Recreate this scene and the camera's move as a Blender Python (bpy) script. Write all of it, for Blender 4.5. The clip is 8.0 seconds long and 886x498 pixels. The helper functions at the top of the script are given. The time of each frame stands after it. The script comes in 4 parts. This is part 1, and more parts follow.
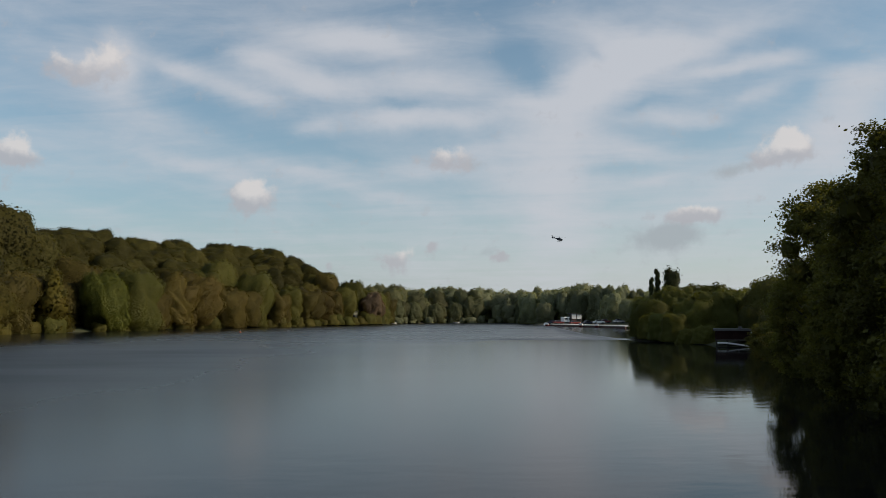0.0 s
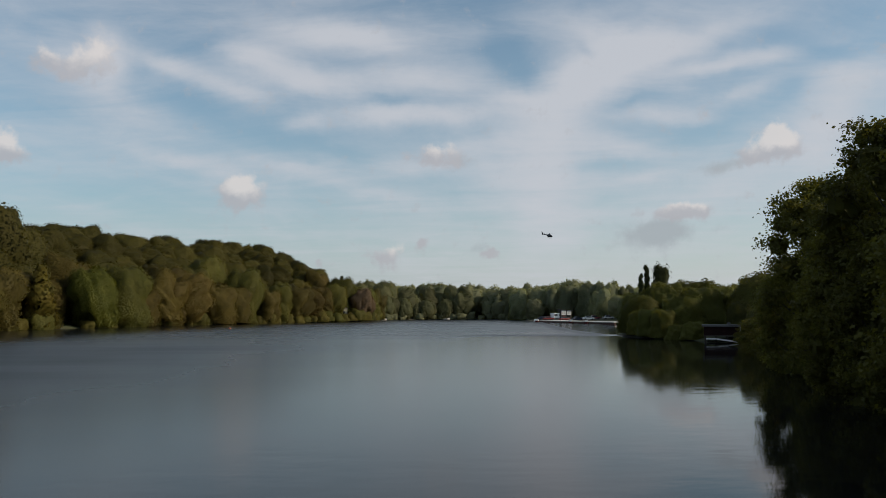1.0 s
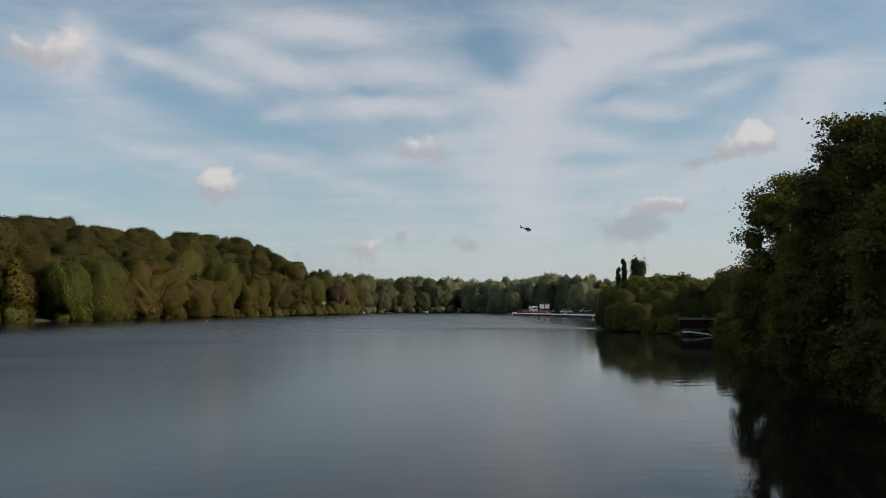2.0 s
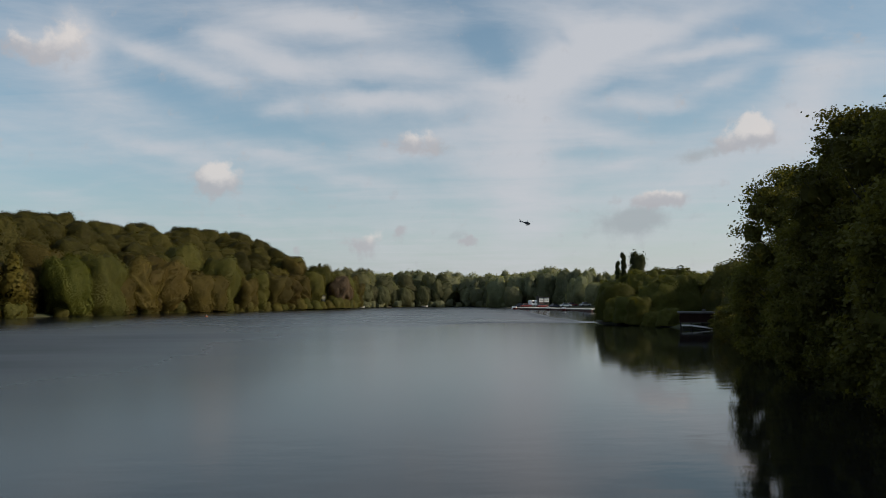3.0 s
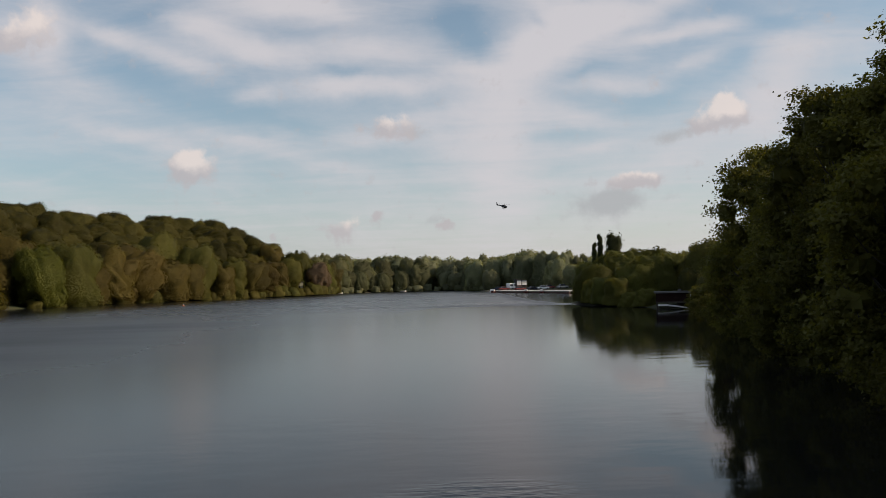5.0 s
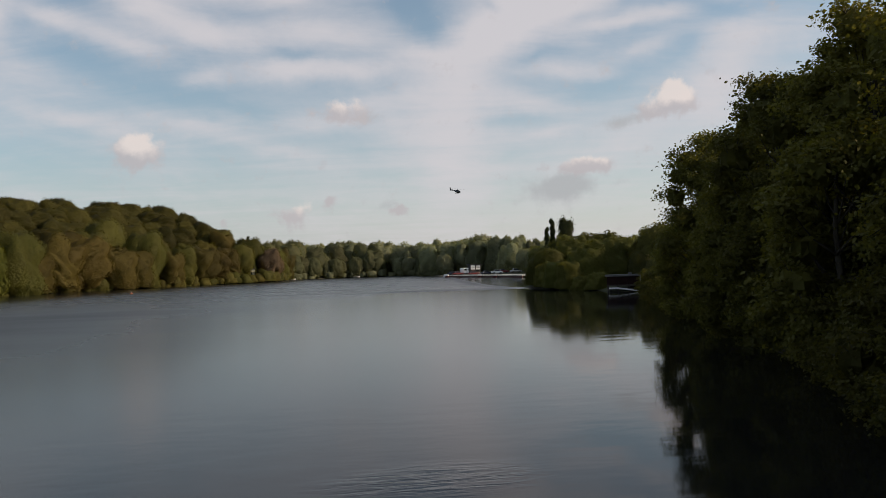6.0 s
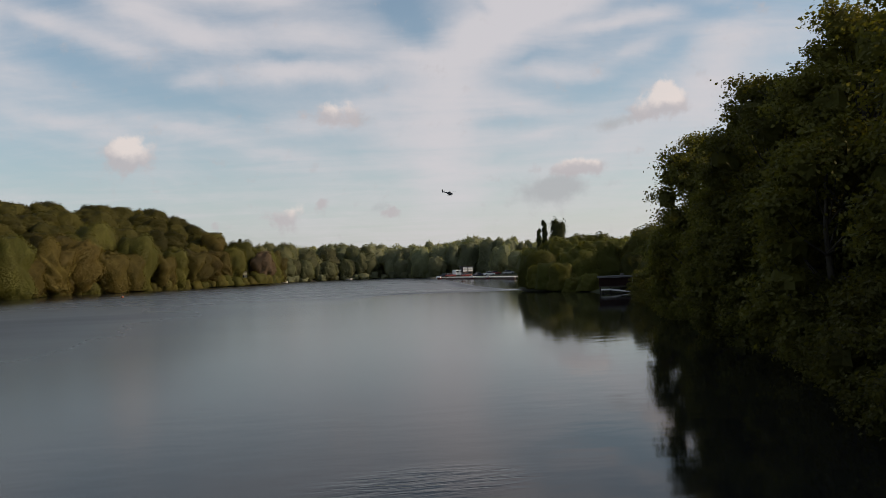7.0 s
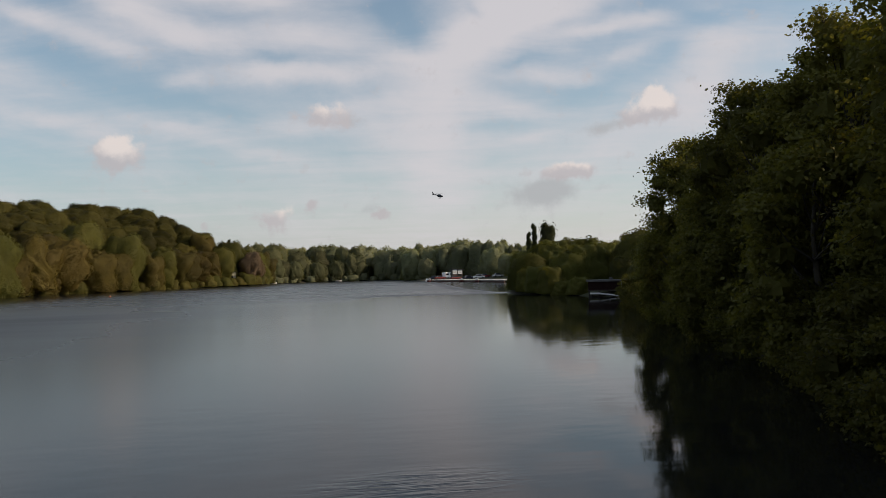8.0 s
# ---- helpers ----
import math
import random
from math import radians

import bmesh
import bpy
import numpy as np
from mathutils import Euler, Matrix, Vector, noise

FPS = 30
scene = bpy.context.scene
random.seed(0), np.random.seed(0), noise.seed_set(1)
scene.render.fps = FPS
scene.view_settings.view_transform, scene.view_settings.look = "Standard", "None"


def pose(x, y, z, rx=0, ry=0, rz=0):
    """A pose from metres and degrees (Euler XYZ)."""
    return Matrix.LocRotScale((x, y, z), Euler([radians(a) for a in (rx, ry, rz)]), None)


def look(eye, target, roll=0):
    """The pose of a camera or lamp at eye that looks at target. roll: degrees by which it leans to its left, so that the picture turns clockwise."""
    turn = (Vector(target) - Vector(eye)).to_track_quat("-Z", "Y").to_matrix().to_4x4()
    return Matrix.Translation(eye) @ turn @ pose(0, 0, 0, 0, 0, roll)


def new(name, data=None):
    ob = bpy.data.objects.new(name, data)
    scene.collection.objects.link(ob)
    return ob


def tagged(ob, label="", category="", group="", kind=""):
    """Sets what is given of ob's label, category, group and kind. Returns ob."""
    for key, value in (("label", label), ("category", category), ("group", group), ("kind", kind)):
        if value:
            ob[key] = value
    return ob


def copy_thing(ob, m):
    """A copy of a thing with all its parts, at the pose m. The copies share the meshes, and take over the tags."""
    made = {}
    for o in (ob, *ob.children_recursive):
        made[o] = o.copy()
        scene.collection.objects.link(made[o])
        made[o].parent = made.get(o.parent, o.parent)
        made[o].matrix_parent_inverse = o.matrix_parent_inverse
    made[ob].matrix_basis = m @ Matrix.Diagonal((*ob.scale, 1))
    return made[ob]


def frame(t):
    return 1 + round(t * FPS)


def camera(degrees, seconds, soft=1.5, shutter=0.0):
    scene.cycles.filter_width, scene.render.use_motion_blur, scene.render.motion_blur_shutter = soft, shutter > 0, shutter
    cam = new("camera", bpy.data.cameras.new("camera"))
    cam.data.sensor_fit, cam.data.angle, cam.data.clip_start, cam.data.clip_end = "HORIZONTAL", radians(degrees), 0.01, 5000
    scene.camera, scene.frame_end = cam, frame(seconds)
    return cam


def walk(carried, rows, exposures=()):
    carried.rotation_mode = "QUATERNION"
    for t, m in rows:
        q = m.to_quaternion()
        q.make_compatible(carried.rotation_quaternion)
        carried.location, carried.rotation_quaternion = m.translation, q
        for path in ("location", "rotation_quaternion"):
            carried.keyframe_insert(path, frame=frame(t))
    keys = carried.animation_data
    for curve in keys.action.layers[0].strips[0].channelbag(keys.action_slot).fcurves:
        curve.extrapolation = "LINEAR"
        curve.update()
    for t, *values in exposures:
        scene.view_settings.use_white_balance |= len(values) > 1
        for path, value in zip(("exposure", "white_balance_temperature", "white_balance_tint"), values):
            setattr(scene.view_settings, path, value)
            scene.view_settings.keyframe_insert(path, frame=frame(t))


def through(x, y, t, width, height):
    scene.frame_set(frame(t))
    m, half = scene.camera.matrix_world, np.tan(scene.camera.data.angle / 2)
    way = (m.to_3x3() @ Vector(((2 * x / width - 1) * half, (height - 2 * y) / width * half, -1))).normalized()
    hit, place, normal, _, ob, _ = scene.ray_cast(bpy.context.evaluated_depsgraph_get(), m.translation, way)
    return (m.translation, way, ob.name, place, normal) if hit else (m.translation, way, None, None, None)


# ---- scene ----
# ---------------------------------------------------------------- camera
EYE = (0.0, 0.0, 4.0)
PATH = [
    (0.0, 0.00, 4.90, 0.00), (0.5, -0.56, 4.78, -0.11), (1.0, -0.73, 4.63, 0.05),
    (1.2, -1.15, 4.48, -0.12), (1.4, -1.87, 4.25, -0.36), (1.5, -2.18, 4.17, -0.46),
    (1.7, -2.28, 4.21, -0.27), (2.8, -2.19, 3.73, 0.33), (3.0, -2.34, 3.70, 0.17),
    (3.2, -2.72, 3.34, 0.45), (3.3, -3.00, 2.95, 0.70), (3.4, -4.05, 2.79, 1.10),
    (3.5, -4.13, 2.75, 1.24), (4.0, -4.07, 2.67, 1.27), (4.2, -4.09, 2.62, 1.43),
    (5.3, -3.94, 2.40, 1.15), (5.4, -7.34, 1.62, 1.42), (5.5, -7.34, 1.46, 1.42),
    (6.0, -7.35, 1.34, 1.70), (6.5, -7.46, 1.48, 1.94), (7.0, -7.91, 1.47, 1.95),
    (7.5, -8.36, 1.47, 1.87), (8.0, -8.68, 1.63, 1.43)]
cam = camera(59.5, 8.0, soft=0.9)
walk(cam, [(t, pose(*EYE, 90 + pitch, roll, yaw)) for t, yaw, pitch, roll in PATH],
     exposures=[(0.0, 0.0, 6500, 10), (3.1, 0.0, 6600, 10), (3.5, 0.10, 6980, 16), (8.0, 0.12, 7020, 16)])

# ---------------------------------------------------------------- light
SUN_AZ, SUN_EL = 98.0, 25.0          # degrees clockwise from straight ahead, above the horizon


class Net:
    """Short forms for building a node tree."""

    def __init__(self, tree):
        self.tree = tree

    def add(self, kind, **props):
        n = self.tree.nodes.new(kind)
        for key, value in props.items():
            setattr(n, key, value)
        return n

    def put(self, value, socket):
        if isinstance(value, bpy.types.NodeSocket):
            self.tree.links.new(value, socket)
        else:
            socket.default_value = value

    def math(self, op, a, b=0.0, c=0.0, clamp=False):
        n = self.add("ShaderNodeMath", operation=op, use_clamp=clamp)
        self.put(a, n.inputs[0]), self.put(b, n.inputs[1]), self.put(c, n.inputs[2])
        return n.outputs[0]

    def step(self, v, lo, hi, to_lo=0.0, to_hi=1.0):
        n = self.add("ShaderNodeMapRange", interpolation_type="SMOOTHSTEP")
        for i, x in enumerate((v, lo, hi, to_lo, to_hi)):
            self.put(x, n.inputs[i])
        return n.outputs[0]

    def noise(self, vec, scale, detail=3.0, rough=0.5, distort=0.0):
        n = self.add("ShaderNodeTexNoise")
        self.put(vec, n.inputs["Vector"])
        n.inputs["Scale"].default_value, n.inputs["Detail"].default_value = scale, detail
        n.inputs["Roughness"].default_value, n.inputs["Distortion"].default_value = rough, distort
        return n

    def mapped(self, vec, loc=(0, 0, 0), rot=(0, 0, 0), scale=(1, 1, 1), kind="POINT"):
        n = self.add("ShaderNodeMapping", vector_type=kind)
        self.put(vec, n.inputs[0])
        n.inputs[1].default_value, n.inputs[2].default_value, n.inputs[3].default_value = loc, rot, scale
        return n.outputs[0]

    def mix(self, f, a, b, mode="MIX"):
        n = self.add("ShaderNodeMix", data_type="RGBA", blend_type=mode)
        self.put(f, n.inputs[0]), self.put(a, n.inputs[6]), self.put(b, n.inputs[7])
        return n.outputs[2]


def sky():
    world = bpy.data.worlds.new("sky")
    scene.world = world
    world.use_nodes = True
    net = Net(world.node_tree)
    net.tree.nodes.clear()
    air = net.add("ShaderNodeTexSky", sky_type="NISHITA", sun_disc=False)
    air.sun_elevation, air.sun_rotation = radians(SUN_EL), radians(SUN_AZ)
    air.air_density, air.dust_density, air.ozone_density = 1.0, 0.8, 1.0
    way = net.add("ShaderNodeTexCoord").outputs["Generated"]
    xyz = net.add("ShaderNodeSeparateXYZ")
    net.put(way, xyz.inputs[0])
    x, y, z = xyz.outputs
    ahead = net.math("MAXIMUM", y, 0.08)
    flat = net.add("ShaderNodeCombineXYZ")
    net.put(net.math("DIVIDE", x, ahead), flat.inputs[0])
    net.put(net.math("DIVIDE", z, ahead), flat.inputs[1])
    uv = flat.outputs[0]
    # ragged edges: shift the lookup by a fine noise
    fray = net.noise(way, 9.0, 5.0, 0.6)
    off = net.add("ShaderNodeVectorMath", operation="MULTIPLY_ADD")
    net.put(fray.outputs["Color"], off.inputs[0])
    off.inputs[1].default_value, off.inputs[2].default_value = (0.060, 0.036, 0), (-0.030, -0.018, 0)
    soft = net.add("ShaderNodeVectorMath", operation="ADD")
    net.put(uv, soft.inputs[0]), net.put(off.outputs[0], soft.inputs[1])
    fine = net.noise(way, 42.0, 4.0, 0.6)
    off2 = net.add("ShaderNodeVectorMath", operation="MULTIPLY_ADD")
    net.put(fine.outputs["Color"], off2.inputs[0])
    off2.inputs[1].default_value, off2.inputs[2].default_value = (0.022, 0.018, 0), (-0.011, -0.009, 0)
    crisp = net.add("ShaderNodeVectorMath", operation="ADD")
    net.put(uv, crisp.inputs[0]), net.put(off2.outputs[0], crisp.inputs[1])

    def blob(vec, u, v, su, sv, turn, weight):
        m = net.mapped(vec, (u, v, 0), (0, 0, radians(turn)), (su, sv, 1), "TEXTURE")
        r = net.add("ShaderNodeVectorMath", operation="DOT_PRODUCT")
        net.put(m, r.inputs[0]), net.put(m, r.inputs[1])
        return net.math("MULTIPLY", net.math("EXPONENT", net.math("MULTIPLY", r.outputs["Value"], -1.0)), weight)

    def total(vec, rows):
        out = 0.0
        for row in rows:
            out = net.math("ADD", blob(vec, *row), out)
        return out

    # high thin cloud: a flat layer far above, drawn out along one wind
    layer = net.add("ShaderNodeCombineXYZ")
    up = net.math("ADD", net.math("MAXIMUM", z, 0.0), 0.07)
    net.put(net.math("DIVIDE", x, up), layer.inputs[0]), net.put(net.math("DIVIDE", y, up), layer.inputs[1])
    flow = net.mapped(layer.outputs[0], rot=(0, 0, radians(7)))
    streak = net.noise(net.mapped(flow, scale=(1.0, 0.30, 1)), 1.5, 7.0, 0.55, 0.35).outputs["Fac"]
    bands = net.noise(net.mapped(flow, rot=(0, 0, radians(62)), scale=(0.8, 2.0, 1)), 1.0, 6.0, 0.6, 0.8).outputs["Fac"]
    wisps = net.noise(net.mapped(uv, rot=(0, 0, radians(-9)), scale=(6.0, 19.0, 1)), 1.0, 6.0, 0.62, 0.9).outputs["Fac"]
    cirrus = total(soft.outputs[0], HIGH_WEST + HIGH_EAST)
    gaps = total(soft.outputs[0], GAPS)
    d = net.math("MULTIPLY_ADD", streak, 0.6, -0.30)
    d = net.math("MULTIPLY_ADD", bands, 0.6, net.math("SUBTRACT", d, 0.30))
    d = net.math("MULTIPLY_ADD", wisps, 0.42, net.math("SUBTRACT", d, 0.21))
    threads = net.noise(net.mapped(soft.outputs[0], rot=(0, 0, radians(18)), scale=(14.0, 60.0, 1)), 1.0, 4.0, 0.6, 0.4).outputs["Fac"]
    d = net.math("MULTIPLY_ADD", threads, 0.10, net.math("SUBTRACT", d, 0.05))
    d = net.math("ADD", d, net.math("MULTIPLY_ADD", cirrus, 0.60, 0.25))
    d = net.math("SUBTRACT", d, net.math("MULTIPLY", gaps, 0.40))
    veil = net.step(d, -0.07, 0.83, 0.01, 0.91)
    # haze that whitens the sky down to the horizon
    haze = net.math("MULTIPLY", net.math("EXPONENT", net.math("MULTIPLY", net.math("MAXIMUM", z, 0.0), -6.0)), 0.95)
    # low heaped clouds with lumpy tops, and grey smudges
    lumps = net.noise(way, 40.0, 6.0, 0.62).outputs["Fac"]
    edge = net.math("MULTIPLY_ADD", lumps, 1.8, -0.82)
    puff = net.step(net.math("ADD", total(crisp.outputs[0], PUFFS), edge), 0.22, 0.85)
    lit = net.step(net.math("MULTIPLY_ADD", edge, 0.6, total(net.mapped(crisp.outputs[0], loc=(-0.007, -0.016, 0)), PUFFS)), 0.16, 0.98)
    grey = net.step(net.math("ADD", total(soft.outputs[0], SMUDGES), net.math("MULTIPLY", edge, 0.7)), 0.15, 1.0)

    def glow(colour, strength):
        n = net.add("ShaderNodeBackground")
        net.put(colour, n.inputs[0])
        n.inputs[1].default_value = strength
        return n.outputs[0]

    def blend(f, a, b):
        n = net.add("ShaderNodeMixShader")
        net.put(f, n.inputs[0]), net.put(a, n.inputs[1]), net.put(b, n.inputs[2])
        return n.outputs[0]

    blue = glow(net.mix(1.0, air.outputs[0], (0.80, 1.0, 0.99, 1), "MULTIPLY"), 0.115)
    # the haze is brighter towards the sun
    side = net.step(x, -0.55, 0.35)
    s = blend(haze, blue, glow(net.mix(side, (0.335, 0.39, 0.45, 1), (0.50, 0.52, 0.55, 1)), 1.0))
    s = blend(veil, s, glow((0.55, 0.57, 0.615, 1), 1.0))
    s = blend(net.math("MULTIPLY", grey, 0.8), s, glow((0.36, 0.40, 0.43, 1), 1.0))
    heap = net.mix(lit, (0.42, 0.42, 0.45, 1), (0.70, 0.66, 0.64, 1))
    s = blend(net.math("MULTIPLY", puff, 0.78), s, glow(heap, 1.0))
    net.put(s, net.add("ShaderNodeOutputWorld").inputs[0])


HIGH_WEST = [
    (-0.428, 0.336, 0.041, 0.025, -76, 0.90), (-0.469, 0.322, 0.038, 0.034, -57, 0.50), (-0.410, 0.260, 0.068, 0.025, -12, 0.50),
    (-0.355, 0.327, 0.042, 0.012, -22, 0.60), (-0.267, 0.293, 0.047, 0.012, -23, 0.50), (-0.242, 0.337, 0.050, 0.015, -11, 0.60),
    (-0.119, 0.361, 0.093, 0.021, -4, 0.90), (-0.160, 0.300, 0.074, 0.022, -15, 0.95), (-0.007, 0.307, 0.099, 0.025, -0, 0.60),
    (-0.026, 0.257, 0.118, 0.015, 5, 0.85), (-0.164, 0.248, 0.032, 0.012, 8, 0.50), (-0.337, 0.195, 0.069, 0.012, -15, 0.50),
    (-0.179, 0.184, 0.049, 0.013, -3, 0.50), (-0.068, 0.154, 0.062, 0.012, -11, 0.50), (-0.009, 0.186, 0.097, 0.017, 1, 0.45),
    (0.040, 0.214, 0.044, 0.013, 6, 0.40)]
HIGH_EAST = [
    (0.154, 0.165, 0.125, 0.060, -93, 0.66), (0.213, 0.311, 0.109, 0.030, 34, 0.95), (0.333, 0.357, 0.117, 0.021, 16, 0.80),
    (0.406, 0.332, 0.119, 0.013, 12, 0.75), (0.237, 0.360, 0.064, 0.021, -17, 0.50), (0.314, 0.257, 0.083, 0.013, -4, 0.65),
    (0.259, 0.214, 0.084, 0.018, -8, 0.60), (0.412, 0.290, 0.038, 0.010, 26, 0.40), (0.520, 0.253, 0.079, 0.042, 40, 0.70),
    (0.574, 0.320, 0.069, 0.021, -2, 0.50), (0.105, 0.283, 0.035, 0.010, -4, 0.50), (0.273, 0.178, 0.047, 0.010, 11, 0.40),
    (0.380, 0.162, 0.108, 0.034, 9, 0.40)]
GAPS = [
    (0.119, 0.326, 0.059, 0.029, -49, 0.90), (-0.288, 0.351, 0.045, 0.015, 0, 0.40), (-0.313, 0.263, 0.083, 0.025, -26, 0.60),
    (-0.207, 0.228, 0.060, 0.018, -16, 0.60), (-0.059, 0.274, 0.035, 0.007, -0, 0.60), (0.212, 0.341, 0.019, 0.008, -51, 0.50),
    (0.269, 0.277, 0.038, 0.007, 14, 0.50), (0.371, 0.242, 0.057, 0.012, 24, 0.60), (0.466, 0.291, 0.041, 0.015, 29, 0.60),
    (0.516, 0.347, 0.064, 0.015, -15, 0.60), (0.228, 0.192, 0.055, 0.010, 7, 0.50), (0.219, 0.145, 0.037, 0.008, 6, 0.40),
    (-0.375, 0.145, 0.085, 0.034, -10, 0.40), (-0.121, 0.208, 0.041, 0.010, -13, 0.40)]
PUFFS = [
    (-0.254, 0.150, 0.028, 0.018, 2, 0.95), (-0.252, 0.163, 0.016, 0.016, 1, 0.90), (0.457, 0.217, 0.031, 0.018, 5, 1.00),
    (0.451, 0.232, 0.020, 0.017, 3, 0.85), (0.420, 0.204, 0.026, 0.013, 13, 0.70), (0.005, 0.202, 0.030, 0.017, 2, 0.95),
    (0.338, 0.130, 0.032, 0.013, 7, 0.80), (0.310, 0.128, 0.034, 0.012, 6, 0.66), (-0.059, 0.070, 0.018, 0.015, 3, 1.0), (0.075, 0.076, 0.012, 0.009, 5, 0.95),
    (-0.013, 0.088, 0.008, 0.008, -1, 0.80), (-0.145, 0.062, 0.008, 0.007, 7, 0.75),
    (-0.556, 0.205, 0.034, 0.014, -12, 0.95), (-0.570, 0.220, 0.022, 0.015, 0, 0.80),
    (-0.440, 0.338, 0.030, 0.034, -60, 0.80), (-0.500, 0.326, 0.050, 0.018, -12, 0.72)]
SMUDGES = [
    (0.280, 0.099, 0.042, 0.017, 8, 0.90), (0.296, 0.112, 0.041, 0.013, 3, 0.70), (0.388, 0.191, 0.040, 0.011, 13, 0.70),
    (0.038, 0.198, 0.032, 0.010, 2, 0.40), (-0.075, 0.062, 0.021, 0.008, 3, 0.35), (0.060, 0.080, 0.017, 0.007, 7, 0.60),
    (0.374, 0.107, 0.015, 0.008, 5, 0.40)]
sky()

sun = new("sun", bpy.data.lights.new("sun", "SUN"))
sun.data.energy, sun.data.angle, sun.data.color = 3.5, radians(0.6), (1.0, 0.86, 0.68)
az, el = radians(SUN_AZ), radians(SUN_EL)
toward = Vector((math.sin(az) * math.cos(el), math.cos(az) * math.cos(el), math.sin(el)))
sun.matrix_world = look(toward * 100, (0, 0, 0))


# ---------------------------------------------------------------- materials
def material(name):
    mat = bpy.data.materials.new(name)
    mat.use_nodes = True
    net = Net(mat.node_tree)
    bsdf = next(n for n in net.tree.nodes if n.type == "BSDF_PRINCIPLED")
    return mat, net, bsdf


def place(net):
    return net.add("ShaderNodeTexCoord").outputs["Object"]


def plain(name, colour, rough=0.7, metal=0.0, vary=0.25, scale=3.0, bump=0.0, spec=0.5):
    """A painted, wooden, stone or metal surface with grain and stains at two scales."""
    mat, net, bsdf = material(name)
    vec = place(net)
    big = net.noise(vec, scale * 0.3, 4.0, 0.6).outputs["Fac"]
    small = net.noise(vec, scale * 4, 4.0, 0.6).outputs["Fac"]
    f = net.math("MULTIPLY_ADD", big, 0.6, net.math("MULTIPLY", small, 0.4))
    dark = tuple(c * (1 - vary) for c in colour) + (1,)
    light = tuple(min(1, c * (1 + vary)) for c in colour) + (1,)
    net.put(net.mix(net.step(f, 0.3, 0.7), dark, light), bsdf.inputs["Base Color"])
    net.put(net.step(small, 0.2, 0.8, max(0.02, rough - 0.12), min(1, rough + 0.12)), bsdf.inputs["Roughness"])
    bsdf.inputs["Metallic"].default_value = metal
    bsdf.inputs["Specular IOR Level"].default_value = spec
    if bump:
        b = net.add("ShaderNodeBump")
        b.inputs["Strength"].default_value, b.inputs["Distance"].default_value = 0.6, bump
        net.put(small, b.inputs["Height"]), net.put(b.outputs[0], bsdf.inputs["Normal"])
    return mat


def foliage(name, one, two, patch=0.25, through=0.42):
    """Leaves: each tree between two hues, with lighter and darker sprays and each leaf its own tone."""
    mat, net, bsdf = material(name)
    own = net.add("ShaderNodeObjectInfo").outputs["Random"]
    vec = place(net)
    spray = net.noise(vec, patch, 3.0, 0.6).outputs["Fac"]
    leaf = net.add("ShaderNodeNewGeometry").outputs["Random Per Island"]
    c = net.mix(net.math("MULTIPLY_ADD", spray, 0.7, net.math("MULTIPLY_ADD", own, 1.0, -0.35), clamp=True), (*one, 1), (*two, 1))
    tone = net.math("MULTIPLY_ADD", leaf, 0.12, net.math("MULTIPLY_ADD", spray, 0.7, 0.59))
    tone = net.math("MULTIPLY", tone, net.math("MULTIPLY_ADD", net.math("FRACT", net.math("MULTIPLY", own, 7.3)), 0.5, 0.75))
    grey = net.add("ShaderNodeCombineXYZ")
    for i in range(3):
        net.put(tone, grey.inputs[i])
    c = net.mix(1.0, c, grey.outputs[0], "MULTIPLY")
    net.put(c, bsdf.inputs["Base Color"])
    bsdf.inputs["Roughness"].default_value = 0.62
    bsdf.inputs["Specular IOR Level"].default_value = 0.12
    lucid = net.add("ShaderNodeBsdfTranslucent")
    net.put(net.mix(1.0, c, (1.0, 0.95, 0.35, 1), "MULTIPLY"), lucid.inputs[0])
    m = net.add("ShaderNodeMixShader")
    m.inputs[0].default_value = through
    net.put(bsdf.outputs[0], m.inputs[1]), net.put(lucid.outputs[0], m.inputs[2])
    net.put(m.outputs[0], next(n for n in net.tree.nodes if n.type == "OUTPUT_MATERIAL").inputs[0])
    return mat


